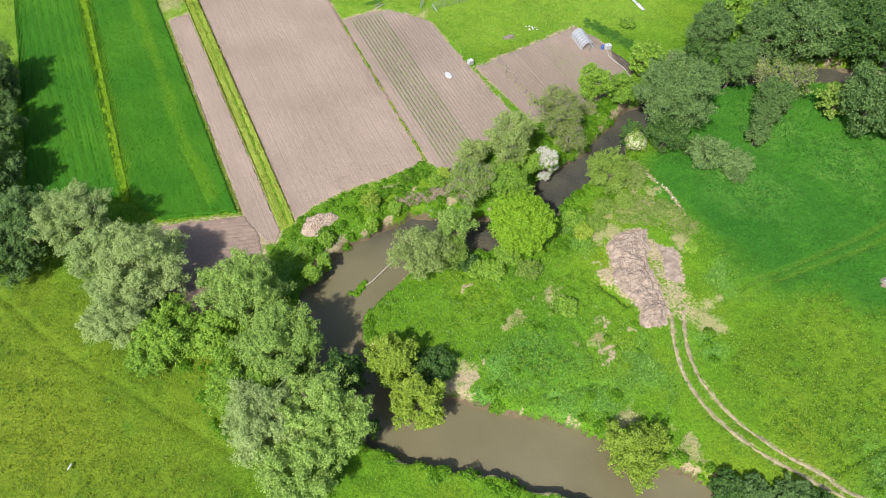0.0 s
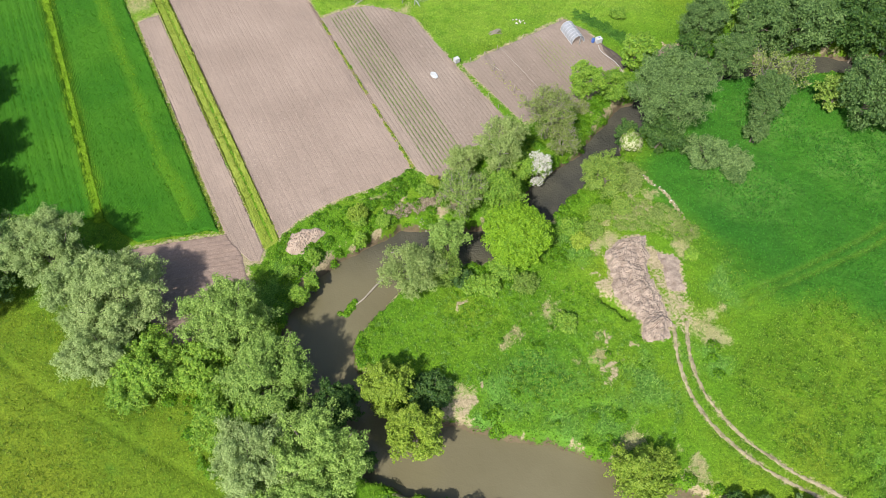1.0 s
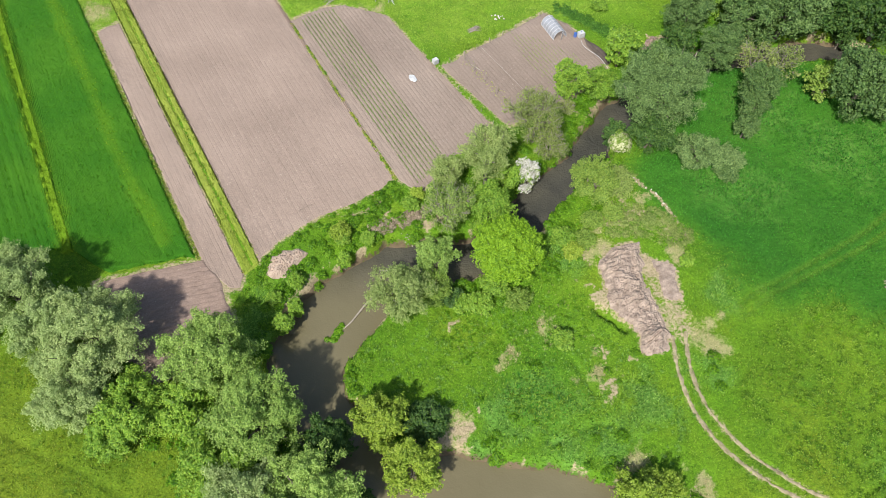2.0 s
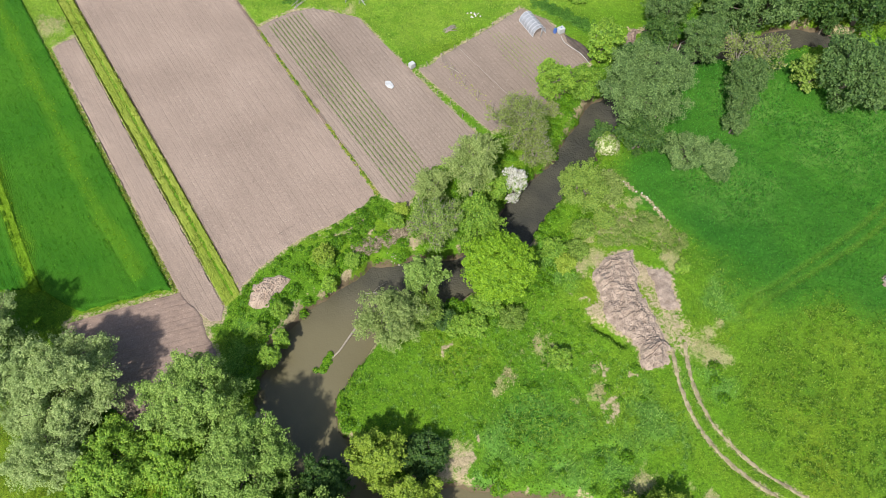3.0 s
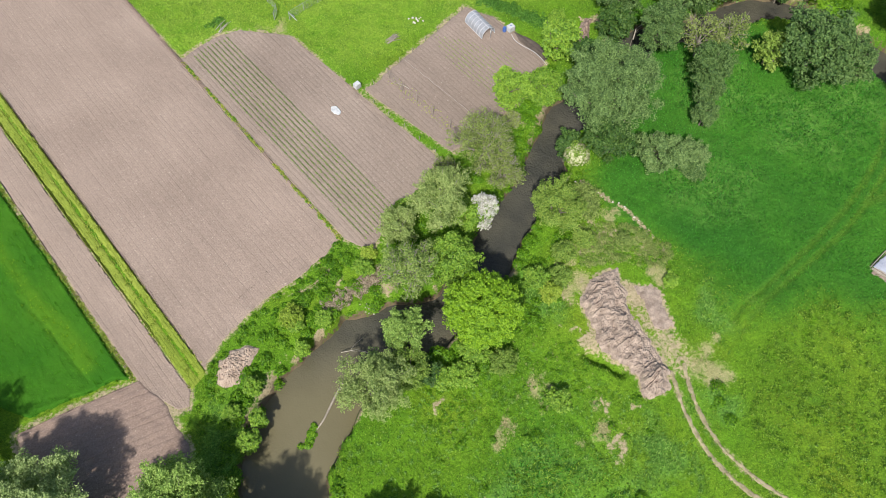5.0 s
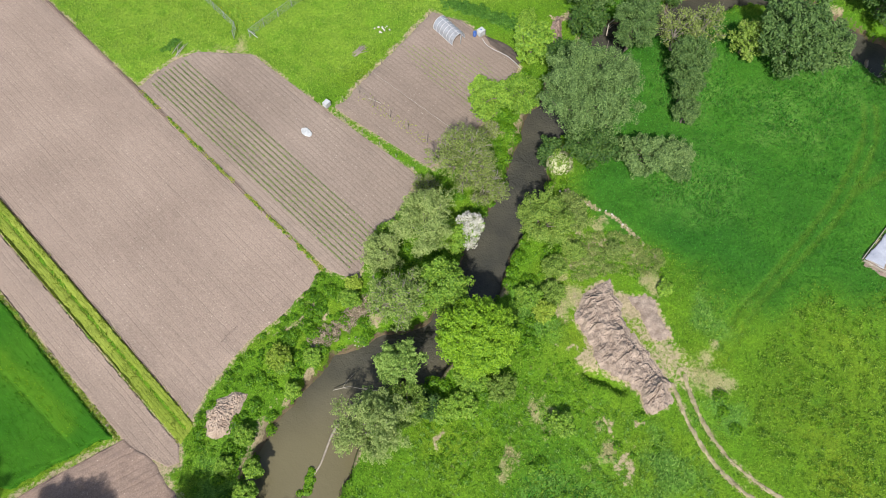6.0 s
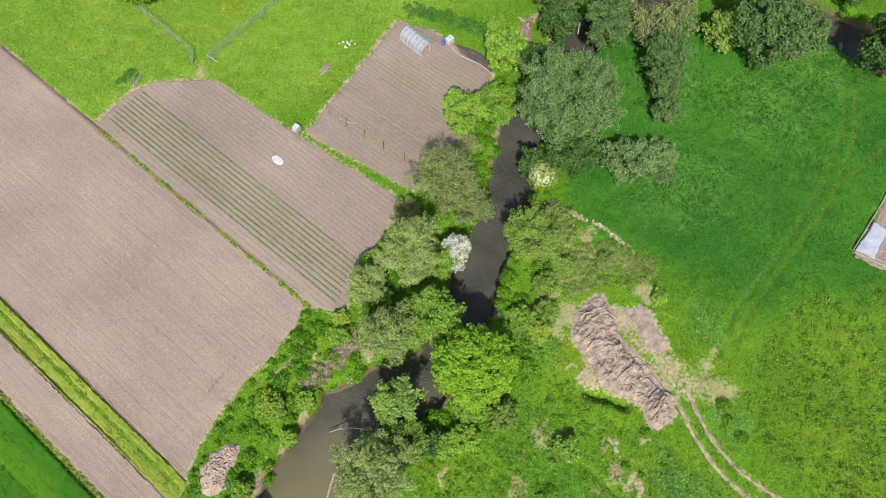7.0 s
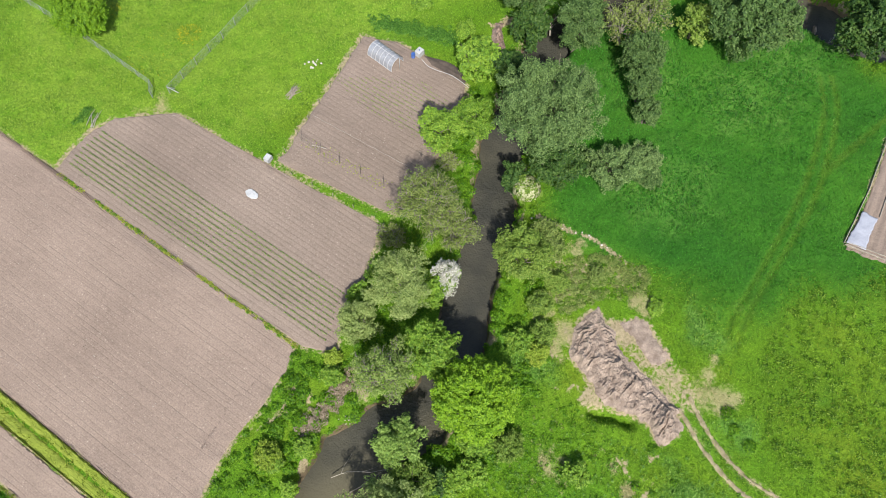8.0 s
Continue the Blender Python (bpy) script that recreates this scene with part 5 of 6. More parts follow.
    for poly, n, lo, hi, material, words in (
            ([(0, 34), (12, 33), (24, 30), (30, 38), (24, 43), (16, 52), (4, 50), (-6, 46), (-5, 40)], 1500, 0.10, 0.26, "lush", "tufts of lush blue-green grass in the meadow"),
            ([(2, 42), (14, 46), (22, 44), (21, 50), (16, 54), (4, 50)], 620, 0.14, 0.38, "weeds", "bright green nettle clumps in rough meadow"),
            ([(2, 42), (14, 46), (22, 44), (21, 50), (16, 54), (4, 50)], 120, 0.10, 0.20, "brown", "brownish dead stalks among rough grass"),
            ([(32, 40), (36, 30), (46, 24), (66, 34), (58, 46), (46, 48), (36, 44)], 1700, 0.14, 0.40, "grass", "yellow-green grass tussocks in the pasture"),
            ([(32, 40), (36, 30), (46, 24), (66, 34), (58, 46), (46, 48), (36, 44)], 220, 0.16, 0.40, "weeds", "darker green weed clumps in the pasture"),
            ([(-50, 44), (-30, 30), (-18, 24), (-20, 14), (-46, 14)], 1300, 0.10, 0.24, "pasture", "yellowish grass tussocks in the pasture"),
            ([(34, 66), (44, 62), (56, 60), (72, 66), (60, 74), (46, 72)], 900, 0.10, 0.24, "emerald", "deep green tufts where cloud shade is in the meadow's colour")):
        x, y = points_in(poly, n)
        keep = (river_profile(x, y) > 1.2) & (wear(x, y)[0] < 0.3) & (fbm(x, y, 0.3, 3) > 0.36)
        mounds(x[keep], y[keep], lo + (hi - lo) * rng.random(keep.sum()) ** 2, 0.1, 0.42, "meadow_tufts", material, words, "grass")


grow_grass()
grow_weeds()


# ------------------------------------------------------------------ young plants in rows
ACROSS = Vector((-FIELD.y, FIELD.x))


def crop_rows():
    for k in range(56, 66):
        w = 0.55 * k + 0.06
        u = np.arange(-110, 20, 0.15)
        u = u + rng.normal(size=len(u)) * 0.03
        x, y = u * FIELD.x + w * ACROSS.x, u * FIELD.y + w * ACROSS.y
        keep = poly_distance(x, y, ROW_FIELD) > 0.9 + 0.4 * ((k * 7) % 5) / 5
        keep &= rng.random(len(x)) < 0.93
        x, y = x[keep], y[keep]
        n = 4
        c = np.repeat(np.stack([x, y, height(x, y) + 0.17], 1), n, 0) + rng.normal(size=(len(x) * n, 3)) * np.array([0.028, 0.028, 0.03])
        V, Q = leaves(c, np.tile([0, 0, 1.0], (len(c), 1)) + unit(len(c)) * 0.5, 0.082, 1.5)
        ob = new("young_plants", mesh_np("young_plants", V, Q, "rowcrop"))
        tagged(ob, "row of young leafy green plants on ridged soil", "crop plants", kind="stuff")
    w, u = 30.9 + 5.4 * rng.random(260), -110 + 60 * rng.random(260)
    x, y = u * FIELD.x + w * ACROSS.x, u * FIELD.y + w * ACROSS.y
    keep = (poly_distance(x, y, ROW_FIELD) > 0.9) & (rng.random(len(x)) < smooth(0.3, 0.65, fbm(x, y, 0.3, 3)))
    c = np.stack([x, y, height(x, y) + 0.1], 1)[keep]
    V, Q = leaves(c, np.tile([0, 0, 1.0], (len(c), 1)) + unit(len(c)) * 0.4, 0.06, 1.4)
    stuff("seedlings", V, Q, "strip", "sprinkling of tiny pale weeds between plant rows", "seedlings")


crop_rows()
bed_x, bed_y = points_in([(17.6, 96.6), (22.6, 93.4), (26.6, 90.6), (27.6, 86.0), (22.0, 84.6), (19.0, 90.0)], 2200)
w = bed_x * ACROSS.x + bed_y * ACROSS.y
shift = np.round(w / 0.55) * 0.55 - w
bed_x, bed_y = bed_x + shift * ACROSS.x, bed_y + shift * ACROSS.y
mounds(bed_x, bed_y, np.full(len(bed_x), 0.04), 0.05, 0.6, "seedlings", "scrub", "small scattered seedlings in furrows", "seedlings", 0.1)
t = rng.random(120)
mounds(10.6 + 5.4 * t + rng.normal(size=120) * 0.5, 90.0 - 9.6 * t + rng.normal(size=120) * 0.3, np.full(120, 0.05), 0.06, 0.7, "seedlings", "strip", "weedy seedlings along the garden stakes", "seedlings", 0.1)


def scatter_stones(poly, n, name, size, material, label):
    x, y = points_in(poly, n)
    keep = y < 125
    x, y = x[keep], y[keep]
    s = size * (0.5 + rng.random((len(x), 1)))
    c = np.stack([x, y, height(x, y) + 0.07], 1)
    d = np.array([(1, 0, 0), (0, 1, 0), (-1, 0, 0), (0, -1, 0), (0, 0, 0.7), (0, 0, -0.7)])
    V = (c[:, None] + d[None] * s[:, None] * (0.7 + 0.6 * rng.random((len(x), 6, 1)))).reshape(-1, 3)
    f = np.array([(0, 1, 4), (1, 2, 4), (2, 3, 4), (3, 0, 4), (1, 0, 5), (2, 1, 5), (3, 2, 5), (0, 3, 5)])
    stuff(name, V, (np.arange(len(x))[:, None, None] * 6 + f[None]).reshape(-1, 3), material, label, "stones")


scatter_stones(BIG_FIELD, 1500, "field_stones", 0.038, "stone", "small pale stones scattered over tilled soil")
CRACK = spline([(-16.6, 62.8), (-12.7, 64.4), (-10.9, 65.5), (-9.4, 66.3), (-8.3, 67.6), (-6.6, 67.4), (-4.5, 68.3), (-2.1, 69.3)], 12)


def clods(line, n, spread, size, label):
    t = rng.random(n) * (len(line) - 1.001)
    i = t.astype(int)
    p = line[i] + (line[i + 1] - line[i]) * (t - i)[:, None] + rng.normal(size=(n, 2)) * spread
    keep = fbm(t * 0.5, t * 0, 1.0, 2) > 0.36
    p, s = p[keep], size * (0.5 + rng.random((keep.sum(), 1)))
    c = np.stack([p[:, 0], p[:, 1], height(p[:, 0], p[:, 1]) + 0.1], 1)
    d = np.array([(1, 0, 0), (0, 1, 0), (-1, 0, 0), (0, -1, 0), (0, 0, 0.9)])
    V = (c[:, None] + d[None] * s[:, None] * (0.6 + 0.8 * rng.random((len(p), 5, 1)))).reshape(-1, 3)
    f = np.array([(0, 1, 4), (1, 2, 4), (2, 3, 4), (3, 0, 4)])
    stuff("clods", V, (np.arange(len(p))[:, None, None] * 5 + f[None]).reshape(-1, 3), "clod", label, "clods")


clods(CRACK, 330, 0.06, 0.024, "dark clods along a crack in the field")
clods(spline([(-29.0, 101.0), (-22.0, 86.0), (-15.4, 71.9)], 8), 160, 0.9, 0.035, "dark clods strewn over pale tilled soil")
scatter_stones(ROW_FIELD, 300, "field_stones", 0.04, "stone", "small pale stones among furrows")


# ------------------------------------------------------------------ dug earth
def heap(name, poly, peak, cell, material, label, rough, anis, ragged=1.4):
    p = np.array(poly)
    xs, ys = np.arange(p[:, 0].min() - 0.6, p[:, 0].max() + 0.6, cell), np.arange(p[:, 1].min() - 0.6, p[:, 1].max() + 0.6, cell)
    X, Y = np.meshgrid(xs, ys)
    x, y = X.ravel(), Y.ravel()
    d = poly_distance(x, y, poly) + (fbm(x, y, 0.7, 4) - 0.5) * ragged
    xr, yr = 0.8 * x - 0.6 * y, 0.6 * x + 0.8 * y
    lumps = 1 - np.minimum(np.abs(2 * fbm(x * anis[0], y * anis[1], 1.0, 4) - 1), np.abs(2 * fbm(xr * anis[0], yr * anis[1], 1.3, 4) - 1) * 1.3)
    z = height(x, y) + np.where(d > 0, smooth(0, 1.6, d) * peak * (0.5 + fbm(x, y, 0.35, 2)) + smooth(0, 0.5, d) * rough * lumps ** 2 * (0.3 + 2.2 * fbm(x, y, 0.3, 2)) + 0.04, -0.3)
    z += np.where(d > 0, smooth(0, 0.5, d) * rough * 0.5 * (np.abs(2 * fbm(x, y, 2.6, 2) - 1) + 0.6 * fbm(x * 2, y * 2, 1.9, 1) - 0.5), 0)
    nx = len(xs)
    i = (np.arange(len(ys) - 1)[:, None] * nx + np.arange(nx - 1)[None, :]).ravel()
    Q = np.stack([i, i + 1, i + nx + 1, i + nx], 1)
    Q = Q[(d[Q] > -0.1).any(1)]
    used, Q = np.unique(Q, return_inverse=True)
    me = mesh_np(name, np.stack([x, y, z], 1)[used], Q.reshape(-1, 4), material)
    return tagged(new(name, me), label, "earth heap")




def spoil_shape(x, y):
    """The clay pushed up by a digger: short ridges slanting away from a straight wheel track."""
    d = poly_distance(x, y, HEAP) + (fbm(x, y, 0.9, 4) - 0.5) * 1.3
    c = x - np.interp(-y, -SPINE[:, 1], SPINE[:, 0])
    side = np.sign(c)
    along, out = y + 0.5 * np.abs(c) + (fbm(x, y, 0.5, 2) - 0.5) * 1.6, c * 0.42 + side * 20
    ridge = 1 - np.abs(2 * fbm(along * 1.25, out, 1.0, 2) - 1)
    fine = 1 - np.abs(2 * fbm(along * 3.1 + 11, out * 2.2, 1.0, 2) - 1)
    mask = smooth(0.1, 0.9, d) * smooth(0.05, 0.5, np.abs(c)) * (0.35 + 0.9 * smooth(0.3, 0.6, fbm(x + 9, y, 0.7, 2)))
    z = 0.05 + smooth(0.0, 2.2, d) * 0.36 * (0.4 + fbm(x, y, 0.35, 2)) + mask * (0.34 * ridge ** 3 + 0.2 * fine ** 3)
    z += smooth(0, 0.5, d) * (0.30 * (fbm(x, y, 1.6, 3) - 0.4) + 0.14 * np.abs(2 * fbm(x, y, 3.9, 2) - 1) + 0.08 * (value_noise(x * 8.3, y * 8.3) - 0.5))
    lip = line_distance(x, y, [(24.6, 45.3), (26.2, 45.0), (27.9, 45.4)])[0]
    z += 0.35 * smooth(0.9, 0.2, lip) * smooth(0, 0.5, d)
    return d, z


def spoil_mound():
    p = np.array(HEAP)
    xs, ys = np.arange(p[:, 0].min() - 0.6, p[:, 0].max() + 0.6, 0.085), np.arange(p[:, 1].min() - 0.6, p[:, 1].max() + 0.6, 0.085)
    X, Y = np.meshgrid(xs, ys)
    x, y = X.ravel(), Y.ravel()
    d, up = spoil_shape(x, y)
    z = height(x, y) + np.where(d > 0, up, -0.3)
    nx = len(xs)
    i = (np.arange(len(ys) - 1)[:, None] * nx + np.arange(nx - 1)[None, :]).ravel()
    Q = np.stack([i, i + 1, i + nx + 1, i + nx], 1)
    Q = Q[(d[Q] > -0.1).any(1)]
    used, Q = np.unique(Q, return_inverse=True)
    tagged(new("spoil_mound", mesh_np("spoil_mound", np.stack([x, y, z], 1)[used], Q.reshape(-1, 4), "clay")), "long ridged mound of freshly dug pale clay", "earth heap")
    x, y = points_in(HEAP, 900)
    d, up = spoil_shape(x, y)
    x, y, up = x[d > 0.3], y[d > 0.3], up[d > 0.3]
    s = (0.03 + 0.11 * rng.random((len(x), 1)) ** 3)
    corner = np.array([(1, 0, 0), (0, 1, 0), (-1, 0, 0), (0, -1, 0), (0, 0, 0.8)])
    V = (np.stack([x, y, height(x, y) + up - 0.01], 1)[:, None] + corner[None] * s[:, None] * (0.6 + 0.8 * rng.random((len(x), 5, 1)))).reshape(-1, 3)
    f = np.array([(0, 1, 4), (1, 2, 4), (2, 3, 4), (3, 0, 4)])
    stuff("clay_clods", V, (np.arange(len(x))[:, None, None] * 5 + f[None]).reshape(-1, 3), "clay", "loose clods of clay strewn over the mound", "clods")


spoil_mound()
heap("levelled_earth", FLAT_DIRT, 0.08, 0.2, "clay", "smoothed patch of bare clay beside the heap", 0.06, (0.5, 0.5))
heap("compost_mound", [(-15.8, 56.0), (-15.4, 58.2), (-13.9, 59.2), (-12.0, 59.4), (-10.9, 58.6), (-12.0, 57.2), (-13.6, 55.3), (-14.9, 55.2)], 0.35, 0.1, "straw", "pale mound of dumped dead reeds at the field corner", 0.2, (2.2, 2.2), 0.5)
heap("bank_slip", [(36.0, 90.0), (37.2, 92.8), (38.8, 94.4), (39.8, 93.8), (38.2, 91.6), (37.2, 89.6)], 0.3, 0.13, "rubble", "slipped patch of bare earth on the bank", 0.4, (1.5, 1.5), 0.7)
sheet("seed_bed", [(28.3, 94.4), (30.7, 91.5), (31.4, 88.8), (30.5, 87.9), (29.6, 90.4), (28.4, 92.4)], FIELD, 0.12, 0.6, 0.03, "dark_earth", 0.13, "small raised bed of dark moist soil", "garden bed", 0.08)


# ------------------------------------------------------------------ garden things
def box(sx, sy, sz, bevel=0.03, taper=0.0):
    """A rounded box that stands on z = 0."""
    bm = bmesh.new()
    bmesh.ops.create_cube(bm, size=1.0)
    for v in bm.verts:
        k = 1 - taper * (v.co.z > 0)
        v.co = Vector((v.co.x * sx * k, v.co.y * sy * k, (v.co.z + 0.5) * sz))
    if bevel:
        bmesh.ops.bevel(bm, geom=bm.edges[:], offset=bevel, segments=2, affect="EDGES", profile=0.6)
    return bm


def drum(r, h, sides=16, rim=0.02):
    bm = bmesh.new()
    prof = [(0, 0), (r * 0.92, 0), (r, 0.05 * h), (r, 0.3 * h), (r + rim, 0.33 * h), (r, 0.36 * h), (r, 0.64 * h), (r + rim, 0.67 * h), (r, 0.7 * h), (r, 0.95 * h), (r * 0.9, h), (0, h)]
    rings = [[bm.verts.new((q * math.cos(k * 6.2832 / sides), q * math.sin(k * 6.2832 / sides), z)) for k in range(sides)] if q else [bm.verts.new((0, 0, z))] for q, z in prof]
    for a, b in zip(rings, rings[1:]):
        for k in range(sides):
            c = [a[k % len(a)], a[(k + 1) % len(a)], b[(k + 1) % len(b)], b[k % len(b)]]
            bm.faces.new(list(dict.fromkeys(c)))
    return bm


def piece(name, bm, material, parent, label="", at=None):
    me = bpy.data.meshes.new(name)
    bmesh.ops.recalc_face_normals(bm, faces=bm.faces[:])
    bm.to_mesh(me)
    bm.free()
    me.materials.append(M[material])
    ob = part(name, me, parent, label)
    if at is not None:
        ob.matrix_basis = at
    return ob


def at_ground(x, y):
    return float(height(np.array([float(x)]), np.array([float(y)]))[0])


def tank(x, y, turn, cage, words, size=0.8):
    base = thing("water_tank", x, y, at_ground(x, y) + 0.05, words, "water tank", "", turn)
    piece("pallet", box(1.2, 1.0, 0.14, 0.01), "wood", base)
    piece("container", box(1.12, 0.94, 0.98, 0.08), "white", base, "", pose(0, 0, 0.14))
    piece("cap", drum(0.11, 0.07, 12, 0.0), "blue" if cage else "white", base, "", pose(0, 0, 1.12))
    bars = []
    for z in (0.3, 0.55, 0.8, 1.05):
        bars.append(([(-0.58, -0.49, z), (0.58, -0.49, z), (0.58, 0.49, z), (-0.58, 0.49, z), (-0.58, -0.49, z)], [0.012] * 5))
    for k in range(5):
        q = -0.58 + 0.29 * k
        bars.append(([(q, -0.49, 0.14), (q, -0.49, 1.1)], [0.012] * 2))
        bars.append(([(q, 0.49, 0.14), (q, 0.49, 1.1)], [0.012] * 2))
    part("cage", tubes("cage", bars, "steel", 5), base)
    base.scale = (size, size, size)
    return base


tank(6.2, 89.9, 32, False, "white plastic water tank in a wire cage", 0.68)
tank(28.0, 94.4, 20, True, "white water tank on a pallet beside barrel")
barrel = thing("barrel", 27.2, 94.5, at_ground(27.2, 94.5) + 0.06, "blue plastic barrel beside the water tank", "barrel")
piece("body", drum(0.24, 0.62), "blue", barrel)
piece("lid", drum(0.22, 0.05, 16, 0.0), "blue", barrel, "", pose(0, 0, 0.62))
hose = spline([(27.9, 93.7), (28.0, 92.6), (28.5, 91.6), (29.4, 90.4), (30.1, 89.0), (30.6, 87.4)], 5)
tagged(new("hose", tubes("hose", [([(x, y, at_ground(x, y) + 0.13) for x, y in hose], [0.032] * len(hose))], "white")), "pale hose lying across garden soil", "hose")


def greenhouse(x, y, turn, length, width, tall):
    base = thing("greenhouse", x, y, at_ground(x, y) + 0.06, "small polytunnel greenhouse with translucent film", "greenhouse", "", turn)
    arc = [(width / 2 * math.cos(a), tall * math.sin(a) ** 0.75) for a in np.linspace(0, math.pi, 13)]
    n = 6
    V, Q = [], []
    for k in range(n * 2 + 1):
        f = -length / 2 + length * k / (n * 2)
        sag = 0.985 if k % 2 else 1.0
        V += [(q * sag, f, h * sag + 0.02) for q, h in arc]
    for k in range(n * 2):
        for j in range(12):
            i = k * 13 + j
            Q.append((i, i + 1, i + 14, i + 13))
    part("film_cover", mesh_np("film_cover", V, Q, "film", True), base, "milky translucent plastic film")
    for k in range(n + 1):
        f = -length / 2 + length * k / n
        part("hoop", tubes("hoop", [([(q * 1.01, f, h * 1.02) for q, h in arc], [0.024] * 13)], "white", 5), base)
    for q in (-width / 2, 0.0, width / 2):
        h = tall * 1.01 if q == 0 else 0.05
        part("rail", tubes("rail", [([(q, -length / 2, h), (q, length / 2, h)], [0.028] * 2)], "white", 5), base)
    part("end_film", mesh_np("end_film", [(q, length / 2, h) for q, h in arc] + [(0, length / 2, 0)], [(j, j + 1, 13) for j in range(12)], "film"), base)
    door = part("door", tubes("door", [([(0.42, -length / 2 - 0.02, 0), (0.42, -length / 2 - 0.02, 1.35), (-0.1, -length / 2 - 0.45, 1.35), (-0.1, -length / 2 - 0.45, 0), (0.42, -length / 2 - 0.02, 0)], [0.025] * 5)], "white", 5), base, "open white door frame")
    part("door_film", mesh_np("door_film", [(0.42, -length / 2 - 0.03, 0.02), (0.42, -length / 2 - 0.03, 1.33), (-0.1, -length / 2 - 0.46, 1.33), (-0.1, -length / 2 - 0.46, 0.02)], [(0, 1, 2, 3)], "film"), door)
    return base


greenhouse(24.25, 96.0, 19.0, 3.8, 2.1, 1.35)


def fence(line, spacing, tall, words):
    """Chain-link: steel posts, top and bottom wires, and crossing mesh wires."""
    p = np.array(line, float)
    base = thing("fence", p[0][0], p[0][1], at_ground(*p[0]), words, "fence")
    base_z = at_ground(*p[0])
    for a, b in zip(p, p[1:]):
        n = max(1, int(round(np.linalg.norm(b - a) / spacing)))
        for k in range(n):
            q0, q1 = a + (b - a) * k / n, a + (b - a) * (k + 1) / n
            z0, z1 = at_ground(*q0) - base_z, at_ground(*q1) - base_z
            r0, r1 = q0 - p[0], q1 - p[0]
            part("post", tubes("post", [([(r0[0], r0[1], z0 - 0.3), (r0[0], r0[1], z0 + tall + 0.05)], [0.04, 0.04])], "steel"), base)
            part("rail", tubes("rail", [([(r0[0], r0[1], z0 + tall), (r1[0], r1[1], z1 + tall)], [0.016, 0.016])], "steel", 5), base)
            wires, m = [], 10
            for j in range(-m, m):
                for sgn in (1, -1):
                    lo, hi = max(j, 0) / m, min(j + m, m) / m
                    u0, u1 = (lo, hi) if sgn > 0 else (1 - lo, 1 - hi)
                    h0, h1 = (lo - j / m) * tall, (hi - j / m) * tall
                    wires.append(([(r0[0] + (r1[0] - r0[0]) * u0, r0[1] + (r1[1] - r0[1]) * u0, z0 + (z1 - z0) * u0 + h0), (r0[0] + (r1[0] - r0[0]) * u1, r0[1] + (r1[1] - r0[1]) * u1, z0 + (z1 - z0) * u1 + h1)], [0.0035, 0.0035]))
            part("wire_mesh", tubes("wire_mesh", wires, "steel", 3), base)
    e = p[-1] - p[0]
    z = at_ground(*p[-1]) - base_z
    part("post", tubes("post", [([(e[0], e[1], z - 0.3), (e[0], e[1], z + tall + 0.05)], [0.05, 0.05])], "steel"), base)
    return base


fence([(-14.5, 135.0), (-5.6, 116.3), (-1.2, 105.8), (-1.75, 104.2)], 2.4, 1.3, "low chain-link fence of galvanised steel in grass")
fence([(0.2, 103.9), (15.1, 111.7), (32.0, 120.5)], 2.4, 1.3, "galvanised wire mesh fence across the meadow")
strut = thing("fence_strut", 0.2, 103.9, at_ground(0.2, 103.9), "pair of white leaning struts at the fence end", "strut")
for dx, dy in ((0.9, -0.45), (0.75, 0.35)):
    part("pole", tubes("pole", [([(dx, dy, -0.05), (0, 0, 1.15)], [0.05, 0.05])], "white", 6), strut)


def stake(x, y, tall, lean, words, group):
    base = at_ground(x, y)
    me = tubes("stake", [([(0, 0, -0.25), (lean * 0.4, lean * 0.2, tall * 0.5), (lean, lean * 0.3, tall)], [0.045, 0.04, 0.035])], "wood", 6)
    ob = new("stake", me)
    ob.matrix_basis = pose(x, y, base)
    tagged(ob, words, "stake", group)


for k, (x, y) in enumerate([(10.4, 90.4), (11.5, 87.9), (12.7, 85.6), (14.1, 83.2), (15.6, 80.7)]):
    stake(x, y, 1.7, 0.06 * ((k % 3) - 1), "weathered wooden stake standing in furrowed garden soil", "stakes in the garden")
for k in range(8):
    t = (k + 0.5) / 8
    stake(7.3 + 16.4 * t, 89.3 + 10.9 * t, 0.9, 0.08 * ((k * 5) % 3 - 1), "short wooden stake along the garden's grass edge", "stakes along the garden edge")
for k in range(5):
    t = (k + 0.4) / 5
    stake(7.1 + 6.6 * t, 87.9 - 11.6 * t, 0.7, 0.07 * ((k * 4) % 3 - 1), "short wooden stake along the grass strip", "stakes along the grass strip")
trellis = [([(10.4, 90.4, at_ground(10.4, 90.4) + h), (11.5, 87.9, at_ground(11.5, 87.9) + h)], [0.01, 0.01]) for h in (0.3, 0.7, 1.1, 1.5)]
trellis += [([(10.4 + 1.1 * q, 90.4 - 2.5 * q, 0.1), (10.4 + 1.1 * q, 90.4 - 2.5 * q, 1.5)], [0.01, 0.01]) for q in np.linspace(0.1, 0.9, 8)]
tagged(new("trellis", tubes("trellis", trellis, "wood", 4)), "thin wire trellis strung between two stakes", "trellis")
cord = [([(13.1 + 6.0 * t, 92.8 - 11.2 * t + 0.06 * math.sin(40 * t), 0.12) for t in np.linspace(0, 1, 40)], [0.018] * 40)]
tagged(new("string_line", tubes("string_line", cord, "stone", 4)), "pale cord marking a line across furrows", "cord")
lath = [([(11.2, 89.3, 0.12), (11.9, 88.6, 0.14), (12.4, 88.0, 0.12)], [0.05, 0.05, 0.05])]
